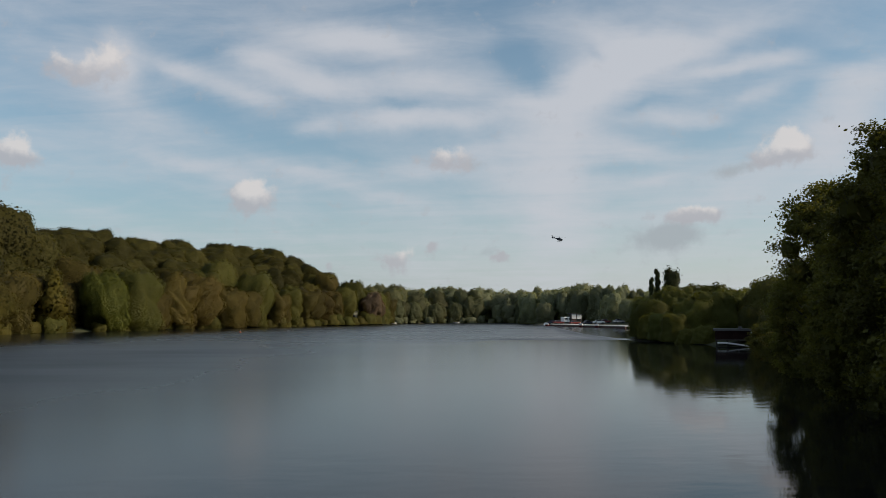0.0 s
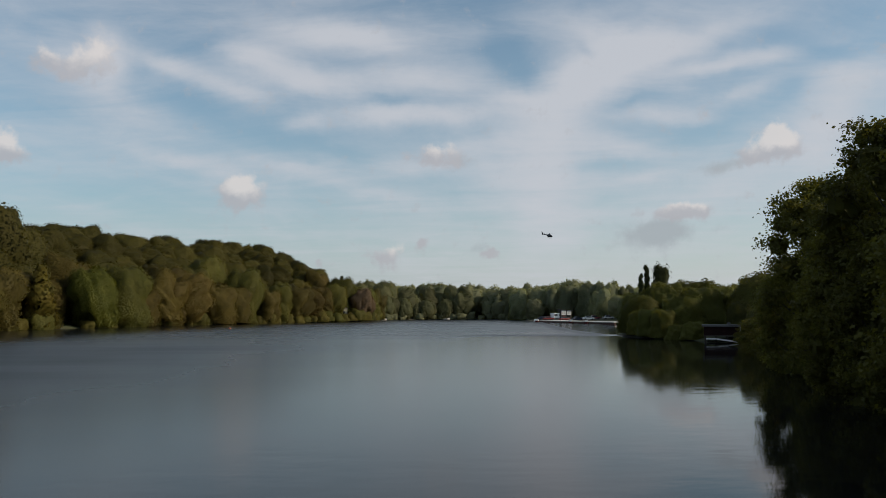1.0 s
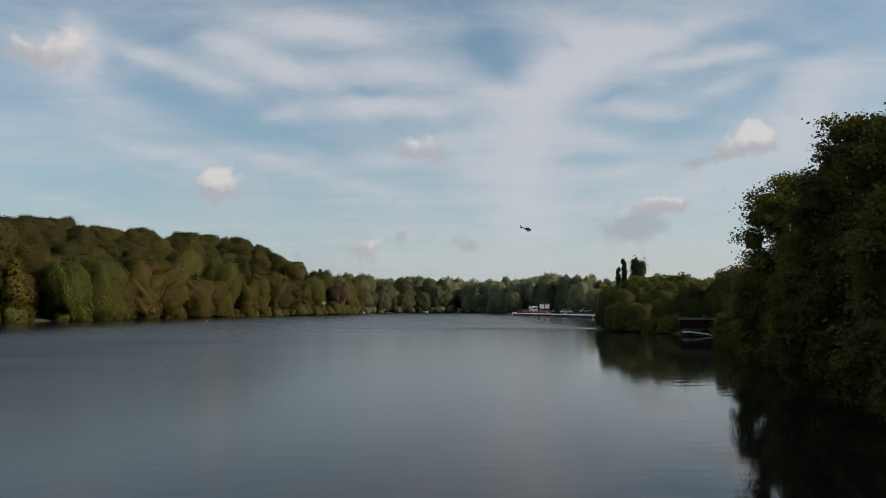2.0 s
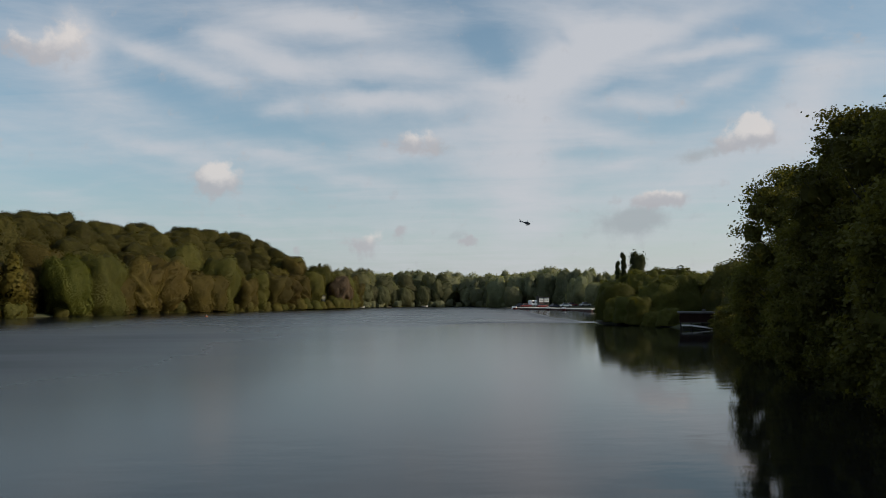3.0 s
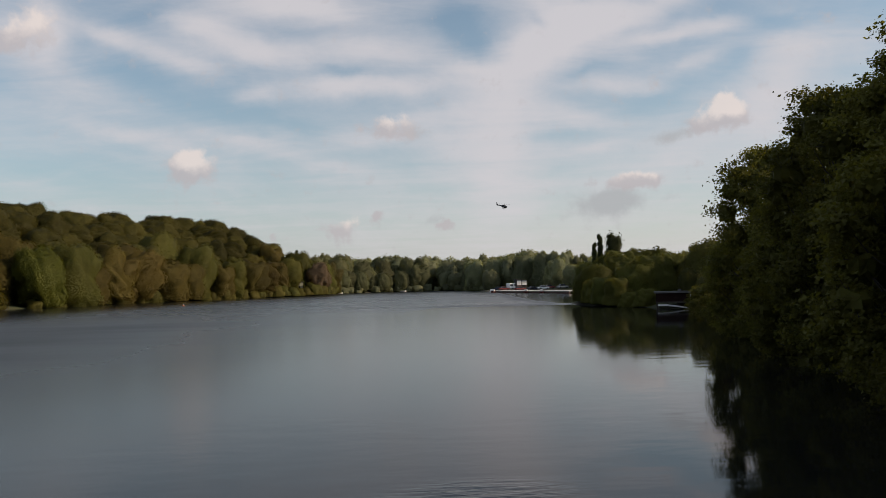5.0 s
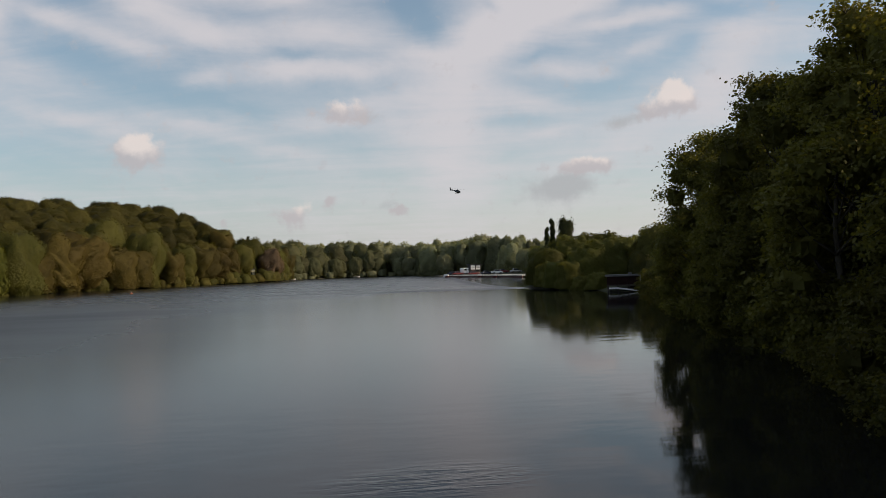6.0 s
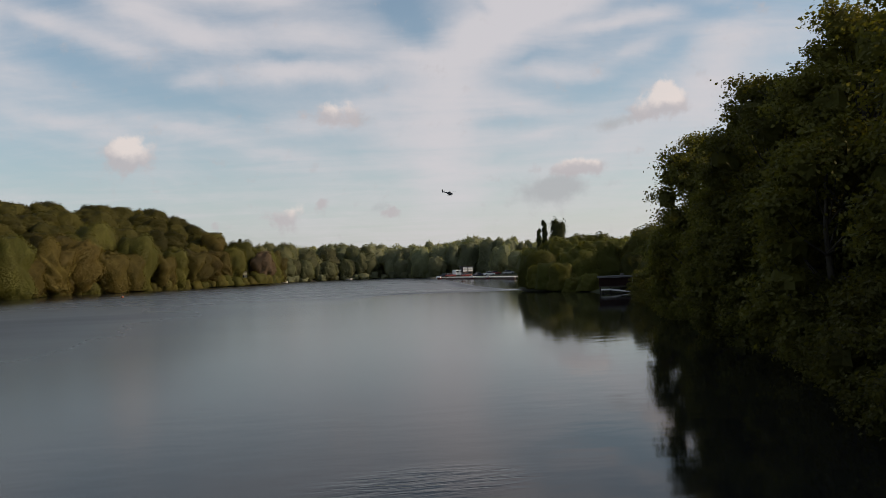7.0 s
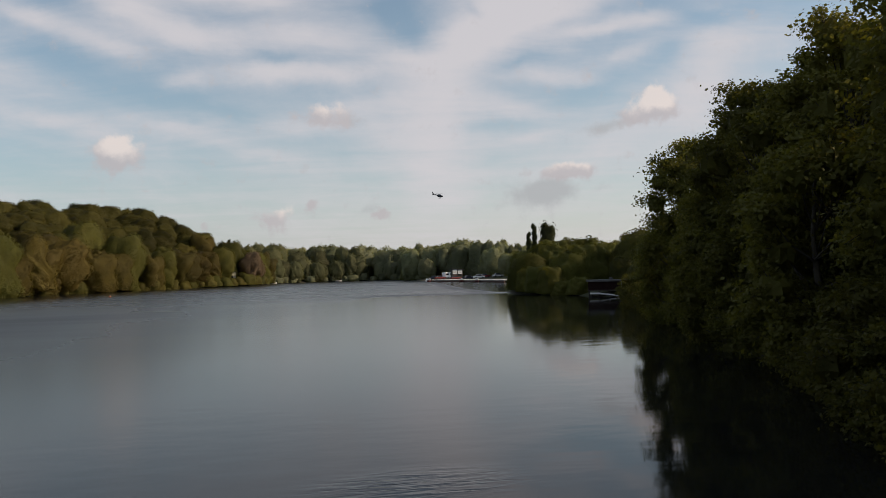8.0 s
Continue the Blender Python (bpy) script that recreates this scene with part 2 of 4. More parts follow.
def water_surface():
    mat, net, bsdf = material("lake_water")
    at = net.add("ShaderNodeNewGeometry").outputs["Position"]
    xyz = net.add("ShaderNodeSeparateXYZ")
    net.put(at, xyz.inputs[0])
    x, y, _ = xyz.outputs
    wander = net.noise(at, 0.035, 4.0, 0.55).outputs["Fac"]
    shift = net.math("MULTIPLY_ADD", wander, 2.0, -1.0)
    # sheltered, smooth water on the near side, up to a sharp line where the breeze comes down
    lee = net.step(net.math("MULTIPLY_ADD", shift, 9.0, x), -30.0, 10.0)
    still = net.step(net.math("MULTIPLY_ADD", y, -0.22, x), -2.0, 2.5)
    front = net.math("ADD", net.math("MULTIPLY_ADD", shift, 3.0, y), net.step(x, 0.0, 14.0, 6.0, 0.0))
    calm = net.math("MULTIPLY", lee, net.step(front, net.step(x, -8.0, 8.0, 50.0, 126.8), net.step(x, -8.0, 8.0, 150.0, 128.6), 1.0, 0.0))
    # still water under the wooded bank
    out = net.math("SUBTRACT", net.math("ADD", x, 42.0), net.math("MULTIPLY", net.math("MAXIMUM", net.math("SUBTRACT", y, 138.0), 0.0), 0.10))
    calm = net.math("MAXIMUM", calm, net.step(net.math("MULTIPLY_ADD", shift, 7.0, out), -30.0, -2.0, 1.0, 0.0))
    # a smooth tongue between the willows and the quay
    edge = net.math("SUBTRACT", x, net.math("MULTIPLY_ADD", net.math("MAXIMUM", net.math("SUBTRACT", y, 168.0), 0.0), 0.085, 29.6))
    tongue = net.math("MULTIPLY", net.step(net.math("MULTIPLY_ADD", shift, 1.2, edge), 0.0, 1.6), net.step(y, 133.0, 140.0))
    calm = net.math("MAXIMUM", calm, tongue)
    gust = net.noise(net.mapped(at, scale=(0.5, 1.6, 1)), 0.05, 3.0, 0.5).outputs["Fac"]
    amp = net.math("MULTIPLY", net.math("SUBTRACT", 1.0, calm), net.step(gust, 0.25, 0.75, 0.75, 1.15))
    # the breeze roughens the water most just behind its edge
    crest = net.math("MULTIPLY", net.step(front, 127.4, 129.0), net.step(front, 130.0, 142.0, 1.0, 0.0))
    rim = net.math("MULTIPLY", net.step(edge, -4.5, -0.6), net.step(edge, 0.0, 1.2, 1.0, 0.0))
    rim = net.math("MULTIPLY", rim, net.step(y, 127.0, 132.0))
    amp = net.math("MULTIPLY_ADD", net.math("MAXIMUM", net.math("MULTIPLY", crest, net.step(x, -2.0, 12.0)), rim), 0.7, amp)
    # a few low wavelets close in
    m = net.mapped(at, (1.6, 14.6, 0), (0, 0, radians(6)), (2.6, 1.5, 1), "TEXTURE")
    r = net.add("ShaderNodeVectorMath", operation="LENGTH")
    net.put(m, r.inputs[0])
    wake = net.step(r.outputs["Value"], 0.25, 1.1, 1.0, 0.0)
    long_ = net.noise(net.mapped(at, scale=(0.7, 1.3, 1)), 0.9, 2.0, 0.5).outputs["Fac"]
    short = net.noise(net.mapped(at, scale=(0.8, 1.3, 1)), 4.5, 3.0, 0.55).outputs["Fac"]
    h = net.math("MULTIPLY", long_, net.math("MULTIPLY_ADD", amp, 0.006, 0.0048))
    h = net.math("MULTIPLY_ADD", short, net.math("MULTIPLY_ADD", amp, net.step(y, 108.0, 124.0, 0.0006, 0.0065), 0.0005), h)
    distant = net.math("MULTIPLY", net.math("MULTIPLY", net.step(y, 14.0, 52.0), net.step(y, 108.0, 124.0, 1.0, 0.0)), net.math("SUBTRACT", 1.0, still))
    h = net.math("MULTIPLY", h, net.math("MULTIPLY_ADD", distant, -0.97, 1.0))
    near = net.noise(net.mapped(at, scale=(0.8, 3.2, 1)), 1.6, 2.0, 0.5, 0.6).outputs["Fac"]
    h = net.math("ADD", h, net.math("MULTIPLY", net.math("MULTIPLY", near, wake), 0.024))
    b = net.add("ShaderNodeBump")
    b.inputs["Strength"].default_value, b.inputs["Distance"].default_value = 1.0, 1.0
    net.put(h, b.inputs["Height"]), net.put(b.outputs[0], bsdf.inputs["Normal"])
    bsdf.inputs["Base Color"].default_value = (0.007, 0.008, 0.008, 1)
    bsdf.inputs["IOR"].default_value = 1.33
    # ripples too fine to see turn into gloss
    smoothness = net.math("MULTIPLY_ADD", still, -0.088, 0.138)
    smoothness = net.math("MULTIPLY_ADD", net.math("MULTIPLY", amp, net.math("MULTIPLY", net.step(x, -32.0, -4.0, 1.0, 0.0), net.step(y, 70.0, 130.0, 1.0, 0.0))), 0.17, smoothness)
    smoothness = net.math("MULTIPLY_ADD", distant, 0.02, smoothness)
    net.put(net.math("MULTIPLY_ADD", amp, net.step(y, 100.0, 135.0, 0.085, 0.15), smoothness), bsdf.inputs["Roughness"])
    bsdf.inputs["Specular IOR Level"].default_value = 0.4
    return mat


def earth():
    mat, net, bsdf = material("earth_and_grass")
    at = net.add("ShaderNodeNewGeometry").outputs["Position"]
    big = net.noise(at, 0.08, 4.0, 0.6).outputs["Fac"]
    small = net.noise(at, 2.5, 5.0, 0.65).outputs["Fac"]
    grass = net.mix(small, (0.030, 0.040, 0.012, 1), (0.085, 0.085, 0.030, 1))
    soil = net.mix(small, (0.030, 0.024, 0.016, 1), (0.085, 0.070, 0.046, 1))
    net.put(net.mix(net.step(big, 0.42, 0.6), grass, soil), bsdf.inputs["Base Color"])
    bsdf.inputs["Roughness"].default_value = 0.95
    b = net.add("ShaderNodeBump")
    b.inputs["Distance"].default_value = 0.08
    net.put(small, b.inputs["Height"]), net.put(b.outputs[0], bsdf.inputs["Normal"])
    return mat


WATER, EARTH = water_surface(), earth()
BARK = plain("grey_brown_bark", (0.055, 0.045, 0.033), 0.9, vary=0.45, scale=4, bump=0.02)
OLIVE = foliage("olive_leaves", (0.106, 0.088, 0.020), (0.088, 0.088, 0.020))
BROWN = foliage("bronze_leaves", (0.104, 0.076, 0.020), (0.096, 0.080, 0.020))
GREEN = foliage("fresh_green_leaves", (0.060, 0.070, 0.012), (0.080, 0.080, 0.013))
SLOPE = foliage("slope_leaves", (0.064, 0.058, 0.015), (0.080, 0.070, 0.016))
YELLOW = foliage("yellow_green_leaves", (0.13, 0.10, 0.020), (0.10, 0.105, 0.020))
COPPER = foliage("copper_leaves", (0.160, 0.108, 0.070), (0.145, 0.108, 0.066))
# distance haze is mixed into this leaf colour: paler and greyer than the leaves
HAZED = foliage("dull_green_leaves", (0.220, 0.236, 0.140), (0.246, 0.250, 0.146), 0.25, 0.5)
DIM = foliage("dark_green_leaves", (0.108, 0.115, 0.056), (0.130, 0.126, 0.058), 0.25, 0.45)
# low growth: the alder colour again, darkened to put the bank's shade into it
SHADED_LEAVES = foliage("dark_alder_leaves", (0.092, 0.092, 0.025), (0.116, 0.107, 0.027), 0.5, 0.5)
ALDER = foliage("alder_leaves", (0.136, 0.132, 0.036), (0.158, 0.146, 0.038), 0.5, 0.5)
WILLOW = foliage("willow_leaves", (0.150, 0.140, 0.032), (0.122, 0.126, 0.031), 0.3, 0.5)
POPLAR = foliage("poplar_leaves", (0.040, 0.045, 0.019), (0.052, 0.059, 0.022))
PALE_CONCRETE = plain("pale_concrete", (0.55, 0.53, 0.48), 0.85, vary=0.2, scale=0.8)
BROWN_WALL = plain("brown_sheet_piling", (0.10, 0.050, 0.038), 0.8, vary=0.35, scale=1.0)
RED_PAINT = plain("dark_red_boards", (0.062, 0.013, 0.012), 0.8, vary=0.3, scale=3.0, spec=0.15)
WHITE_PAINT = plain("white_paint", (0.80, 0.80, 0.78), 0.55, vary=0.06, scale=2.0)
CREAM_PAINT = plain("cream_render", (0.45, 0.41, 0.30), 0.8, vary=0.15, scale=1.5)
SLATE = plain("dark_roof", (0.050, 0.045, 0.045), 0.7, vary=0.3, scale=2.0)
BOARDS = plain("weathered_boards", (0.42, 0.40, 0.37), 0.85, vary=0.25, scale=2.5)
PALE_BOARDS = plain("bleached_boards", (0.52, 0.50, 0.48), 0.8, vary=0.15, scale=2.5)
DARK_WOOD = plain("dark_wet_timber", (0.045, 0.036, 0.028), 0.8, vary=0.3, scale=3.0)
DARK_GLASS = plain("dark_glass", (0.02, 0.022, 0.025), 0.08, vary=0.1)
RUBBER = plain("black_rubber", (0.02, 0.02, 0.02), 0.8, vary=0.2)
RED_CAR = plain("red_car_paint", (0.16, 0.022, 0.018), 0.3, vary=0.08)
SILVER_CAR = plain("silver_car_paint", (0.55, 0.55, 0.56), 0.3, metal=0.4, vary=0.05)
DARK_CAR = plain("dark_blue_car_paint", (0.02, 0.025, 0.045), 0.25, vary=0.08)
HELI_PAINT = plain("dark_helicopter_paint", (0.020, 0.024, 0.035), 0.35, vary=0.15)
HUT_WALL = plain("dark_maroon_boards", (0.022, 0.010, 0.009), 0.85, vary=0.3, scale=3.0, spec=0.1)
HUT_TRIM = plain("dirty_grey_boards", (0.11, 0.105, 0.10), 0.85, vary=0.3, scale=2.5)
ORANGE = plain("faded_orange_plastic", (0.30, 0.085, 0.03), 0.5, vary=0.15, scale=4.0)
STEEL = plain("dull_steel", (0.20, 0.20, 0.21), 0.45, metal=0.8, vary=0.2)


# ---------------------------------------------------------------- helpers for meshes
def mesh_object(name, verts, faces, mat, parent=None, smooth=False, normals=None):
    me = bpy.data.meshes.new(name)
    me.from_pydata([tuple(v) for v in verts] if not isinstance(verts, np.ndarray) else verts.tolist(), [],
                   faces if not isinstance(faces, np.ndarray) else faces.tolist())
    if smooth:
        me.polygons.foreach_set("use_smooth", [True] * len(me.polygons))
    me.materials.append(mat)
    me.update()
    if normals is not None:
        me.normals_split_custom_set_from_vertices(normals.tolist())
    ob = new(name, me)
    ob.parent = parent
    return ob


def part(name, bm, mat, parent=None, label=""):
    me = bpy.data.meshes.new(name)
    bm.to_mesh(me)
    bm.free()
    me.materials.append(mat)
    ob = new(name, me)
    ob.parent = parent
    return tagged(ob, label) if label else ob


def thing(name, m, label, category, group="", kind=""):
    ob = new(name)
    ob.matrix_world = m
    return tagged(ob, label, category, group, kind)


def box(bm, size, centre, bevel=0.0, turn=None):
    m = Matrix.Translation(centre) @ (turn or Matrix.Identity(4)) @ Matrix.Diagonal((*size, 1))
    made = bmesh.ops.create_cube(bm, size=1, matrix=m)["verts"]
    if bevel:
        edges = list({e for v in made for e in v.link_edges})
        bmesh.ops.bevel(bm, geom=edges, offset=bevel, segments=2, affect="EDGES", profile=0.6)
    return bm


def boxed(size, centre, bevel=0.0, turn=None):
    return box(bmesh.new(), size, centre, bevel, turn)


def rod(bm, a, b, r1, r2=None, sides=8):
    a, b = Vector(a), Vector(b)
    m = Matrix.Translation((a + b) / 2) @ (b - a).to_track_quat("Z", "Y").to_matrix().to_4x4()
    bmesh.ops.create_cone(bm, cap_ends=True, segments=sides, radius1=r1, radius2=r1 if r2 is None else r2,
                          depth=(b - a).length, matrix=m)
    return bm


def tube(points, radii, sides):
    """Vertices and faces of a tapered tube along points."""
    points = np.asarray(points, float)
    n = len(points)
    ways = np.gradient(points, axis=0)
    ways /= np.linalg.norm(ways, axis=1)[:, None] + 1e-9
    ref = np.where(np.abs(ways[:, 2:3]) > 0.9, np.array([[1.0, 0, 0]]), np.array([[0, 0, 1.0]]))
    u = np.cross(ways, ref)
    u /= np.linalg.norm(u, axis=1)[:, None] + 1e-9
    v = np.cross(ways, u)
    a = np.linspace(0, 2 * np.pi, sides, endpoint=False)
    ring = points[:, None] + np.asarray(radii)[:, None, None] * (np.cos(a)[None, :, None] * u[:, None] + np.sin(a)[None, :, None] * v[:, None])
    i, j = np.meshgrid(np.arange(n - 1), np.arange(sides), indexing="ij")
    k = (j + 1) % sides
    faces = np.stack([i * sides + j, i * sides + k, (i + 1) * sides + k, (i + 1) * sides + j], -1).reshape(-1, 4)
    return ring.reshape(-1, 3), faces


def joined(bits):
    verts, faces, n = [], [], 0
    for v, f in bits:
        verts.append(v), faces.append(f + n)
        n += len(v)
    return np.concatenate(verts), np.concatenate(faces)


def leaves(rng, centres, facing, size, fold=0.25):
    """A folded, pointed leaf at each centre; facing gives about where its face looks."""
    n = len(centres)
    nrm = facing / (np.linalg.norm(facing, axis=1)[:, None] + 1e-9)
    a = rng.normal(size=(n, 3))
    a -= (a * nrm).sum(1)[:, None] * nrm
    a /= np.linalg.norm(a, axis=1)[:, None] + 1e-9
    b = np.cross(nrm, a)
    s = (np.asarray(size) * rng.uniform(0.65, 1.35, n))[:, None]
    w = s * rng.uniform(0.55, 0.85, n)[:, None]
    verts = np.stack([centres - a * s * 0.5, centres + b * w * 0.5 + nrm * s * fold * 0.3,
                      centres + a * s * 0.5, centres - b * w * 0.5 + nrm * s * fold * 0.3], 1).reshape(-1, 3)
    return verts, np.arange(4 * n).reshape(-1, 4)[:, ::-1]


def clump(n=3):
    """A unit sphere of quads."""
    t = np.tan(np.linspace(-1, 1, n + 1) * np.pi / 4)
    verts, faces = [], []
    for axis in range(3):
        for sign in (-1.0, 1.0):
            base = len(verts)
            for a in t:
                for b in t:
                    v = np.zeros(3)
                    v[axis], v[(axis + 1) % 3], v[(axis + 2) % 3] = sign, a * sign, b
                    verts.append(v / np.linalg.norm(v))
            for i in range(n):
                for j in range(n):
                    q = base + i * (n + 1) + j
                    faces.append((q, q + n + 1, q + n + 2, q + 1))
    return np.array(verts), np.array(faces)


CLUMP, HEART = clump(3), clump(9)


def unit(v):
    return v / (np.linalg.norm(v, axis=1)[:, None] + 1e-9)


# ---------------------------------------------------------------- the lake and its land
SHORE = [(10, 6), (11.8, 14), (15.5, 22.5), (22.3, 44), (31.5, 74), (39.5, 95), (36.6, 104.5), (35.0, 112), (31.3, 121), (31.2, 133),
         (40, 152), (60, 172), (70, 225), (56, 246), (40, 300), (42, 385), (25, 405), (0, 400), (-24, 366),
         (-25, 332), (-29, 312), (-55, 280), (-79, 230), (-87, 190), (-95, 166), (-100, 140), (-98, 105), (-85, 60), (-60, 20), (-20, 7)]


def inland(px, py):
    """Metres from the water's edge, negative over the lake."""
    best = np.full(px.shape, 1e9)
    inside = np.zeros(px.shape, bool)
    for (ax, ay), (bx, by) in zip(SHORE, SHORE[1:] + SHORE[:1]):
        dx, dy = bx - ax, by - ay
        t = np.clip(((px - ax) * dx + (py - ay) * dy) / (dx * dx + dy * dy), 0, 1)
        best = np.minimum(best, np.hypot(px - ax - t * dx, py - ay - t * dy))
        cross = ((ay > py) != (by > py)) & (px < (bx - ax) * (py - ay) / (by - ay + 1e-12) + ax)
        inside ^= cross
    return np.where(inside, -best, best)


def smooth(v, lo, hi):
    t = np.clip((v - lo) / (hi - lo), 0, 1)
    return t * t * (3 - 2 * t)


def land(px, py):
    px, py = np.asarray(px, float), np.asarray(py, float)
    s = inland(px, py)
    h = -1.6 + 2.2 * smooth(s, -5, 2.5) + 1.2 * smooth(s, 3, 40)
    h += 19.5 * smooth(s, 4, 50) * smooth(-px, 20, 50) * (1 - smooth(py, 330, 385))         # wooded slope
    far = np.hypot(px, py)
    h += 22.0 * smooth(far, 560, 1000) + 14 * smooth(far, 1000, 2500)
    h += 1.8 * np.exp(-(px ** 2 + py ** 2) / 40.0) * (s > 0)
    return h + 0.25 * np.sin(px * 0.21) * np.cos(py * 0.17) * smooth(s, 2, 10)


def ground():
    n = 230
    a = np.linspace(-1, 1, n)
    gx = 10 + 26 * np.sinh(a * 5.8)
    gy = 160 + 30 * np.sinh(a * 5.6)
    px, py = np.meshgrid(gx, gy, indexing="ij")
    verts = np.stack([px, py, land(px, py)], -1).reshape(-1, 3)
    i, j = np.meshgrid(np.arange(n - 1), np.arange(n - 1), indexing="ij")
    faces = np.stack([i * n + j, (i + 1) * n + j, (i + 1) * n + j + 1, i * n + j + 1], -1).reshape(-1, 4)
    ob = mesh_object("ground", verts, faces, EARTH, smooth=True)
    tagged(ob, "grass and bare earth banks round a lake", "ground", kind="structure")
    w = mesh_object("water", [(-140, -5, 0), (110, -5, 0), (110, 440, 0), (-140, 440, 0)], [(0, 1, 2, 3)], WATER)
    tagged(w, "dark lake water with fine ripples reflecting the sky", "lake", kind="structure")


ground()


# ---------------------------------------------------------------- trees
def swelling_tree(name, seed, height, radius, mat, leaf=0.5, count=3500, base=0.02, bush=False):
    """A tree seen from afar: trunk, limbs, and one full crown whose outline swells and dips in soft boughs, clad in leaves."""
    rng = np.random.default_rng(seed)
    r0 = 0.022 * height
    ks = np.linspace(0, 1, 5)
    path = np.stack([rng.normal(0, 0.02, 5) * height * ks, rng.normal(0, 0.02, 5) * height * ks, -0.6 + ks * (height * 0.75 + 0.6)], 1)
    wood = [tube(path, r0 * np.array([1.3, 1.0, 0.75, 0.5, 0.15]), 7)]
    for i in range(10):
        a = i * 2.4
        start = np.array([0, 0, height * (0.15 + 0.05 * i)])
        end = np.array([radius * 0.7 * math.cos(a), radius * 0.7 * math.sin(a), height * (0.3 + 0.055 * i)])
        wood.append(tube(np.array([start, (start + end) / 2 - (0, 0, 0.04 * height), end]), r0 * np.array([0.42, 0.28, 0.08]), 5))
    waves = [(rng.normal(size=3) * f, rng.uniform(0, 6.28), g) for f, g, n in ((1.6, 0.095, 4), (3.2, 0.058, 7), (6.5, 0.030, 9)) for _ in range(n)]
    low, high = (-0.45, 1.0) if bush else (base - 0.06, 1.0)
    middle = np.array([0, 0, height * (low + high) / 2])
    half = np.array([radius, radius, height * (high - low) / 2])

    def skin(d):
        swell = 1.0 + sum(g * np.sin(d @ w * 1.0 + p) for w, p, g in waves)
        full = (np.abs(d) ** 2.5).sum(1) ** (-1 / 2.5)
        return middle + d * half * (swell * full)[:, None]

    d = rng.normal(size=(count, 3))
    d /= np.linalg.norm(d, axis=1)[:, None]
    p = skin(d)
    step = 0.06
    tilt = np.stack([np.linalg.norm(skin(unit(d + step * e)) - middle, axis=1) - np.linalg.norm(p - middle, axis=1) for e in np.eye(3)], 1)
    nrm = unit(d / half * radius - tilt / step * 0.10)
    at = middle + (p - middle) * (rng.uniform(0.95, 1.035, count) + 0.018 * rng.normal(size=count))[:, None]
    keep = at[:, 2] > 0.15
    lv, lf = leaves(rng, at[keep], (nrm + rng.normal(0, 0.20, (count, 3)))[keep], leaf)
    soft = unit(nrm + rng.normal(0, 0.14, (count, 3)) + (0, 0, 0.15))
    v, f = HEART
    inner = middle + (skin(v) - middle) * 0.945
    inner[:, 2] = np.maximum(inner[:, 2], 0.1)
    tree = new(name)
    mesh_object("trunk", *joined(wood), BARK, tree, True)
    mesh_object("crown", *joined([(lv, lf), (inner, f)]), mat, tree, True, np.concatenate([np.repeat(soft[keep], 4, axis=0), unit(v / half * radius)]))
    return tree


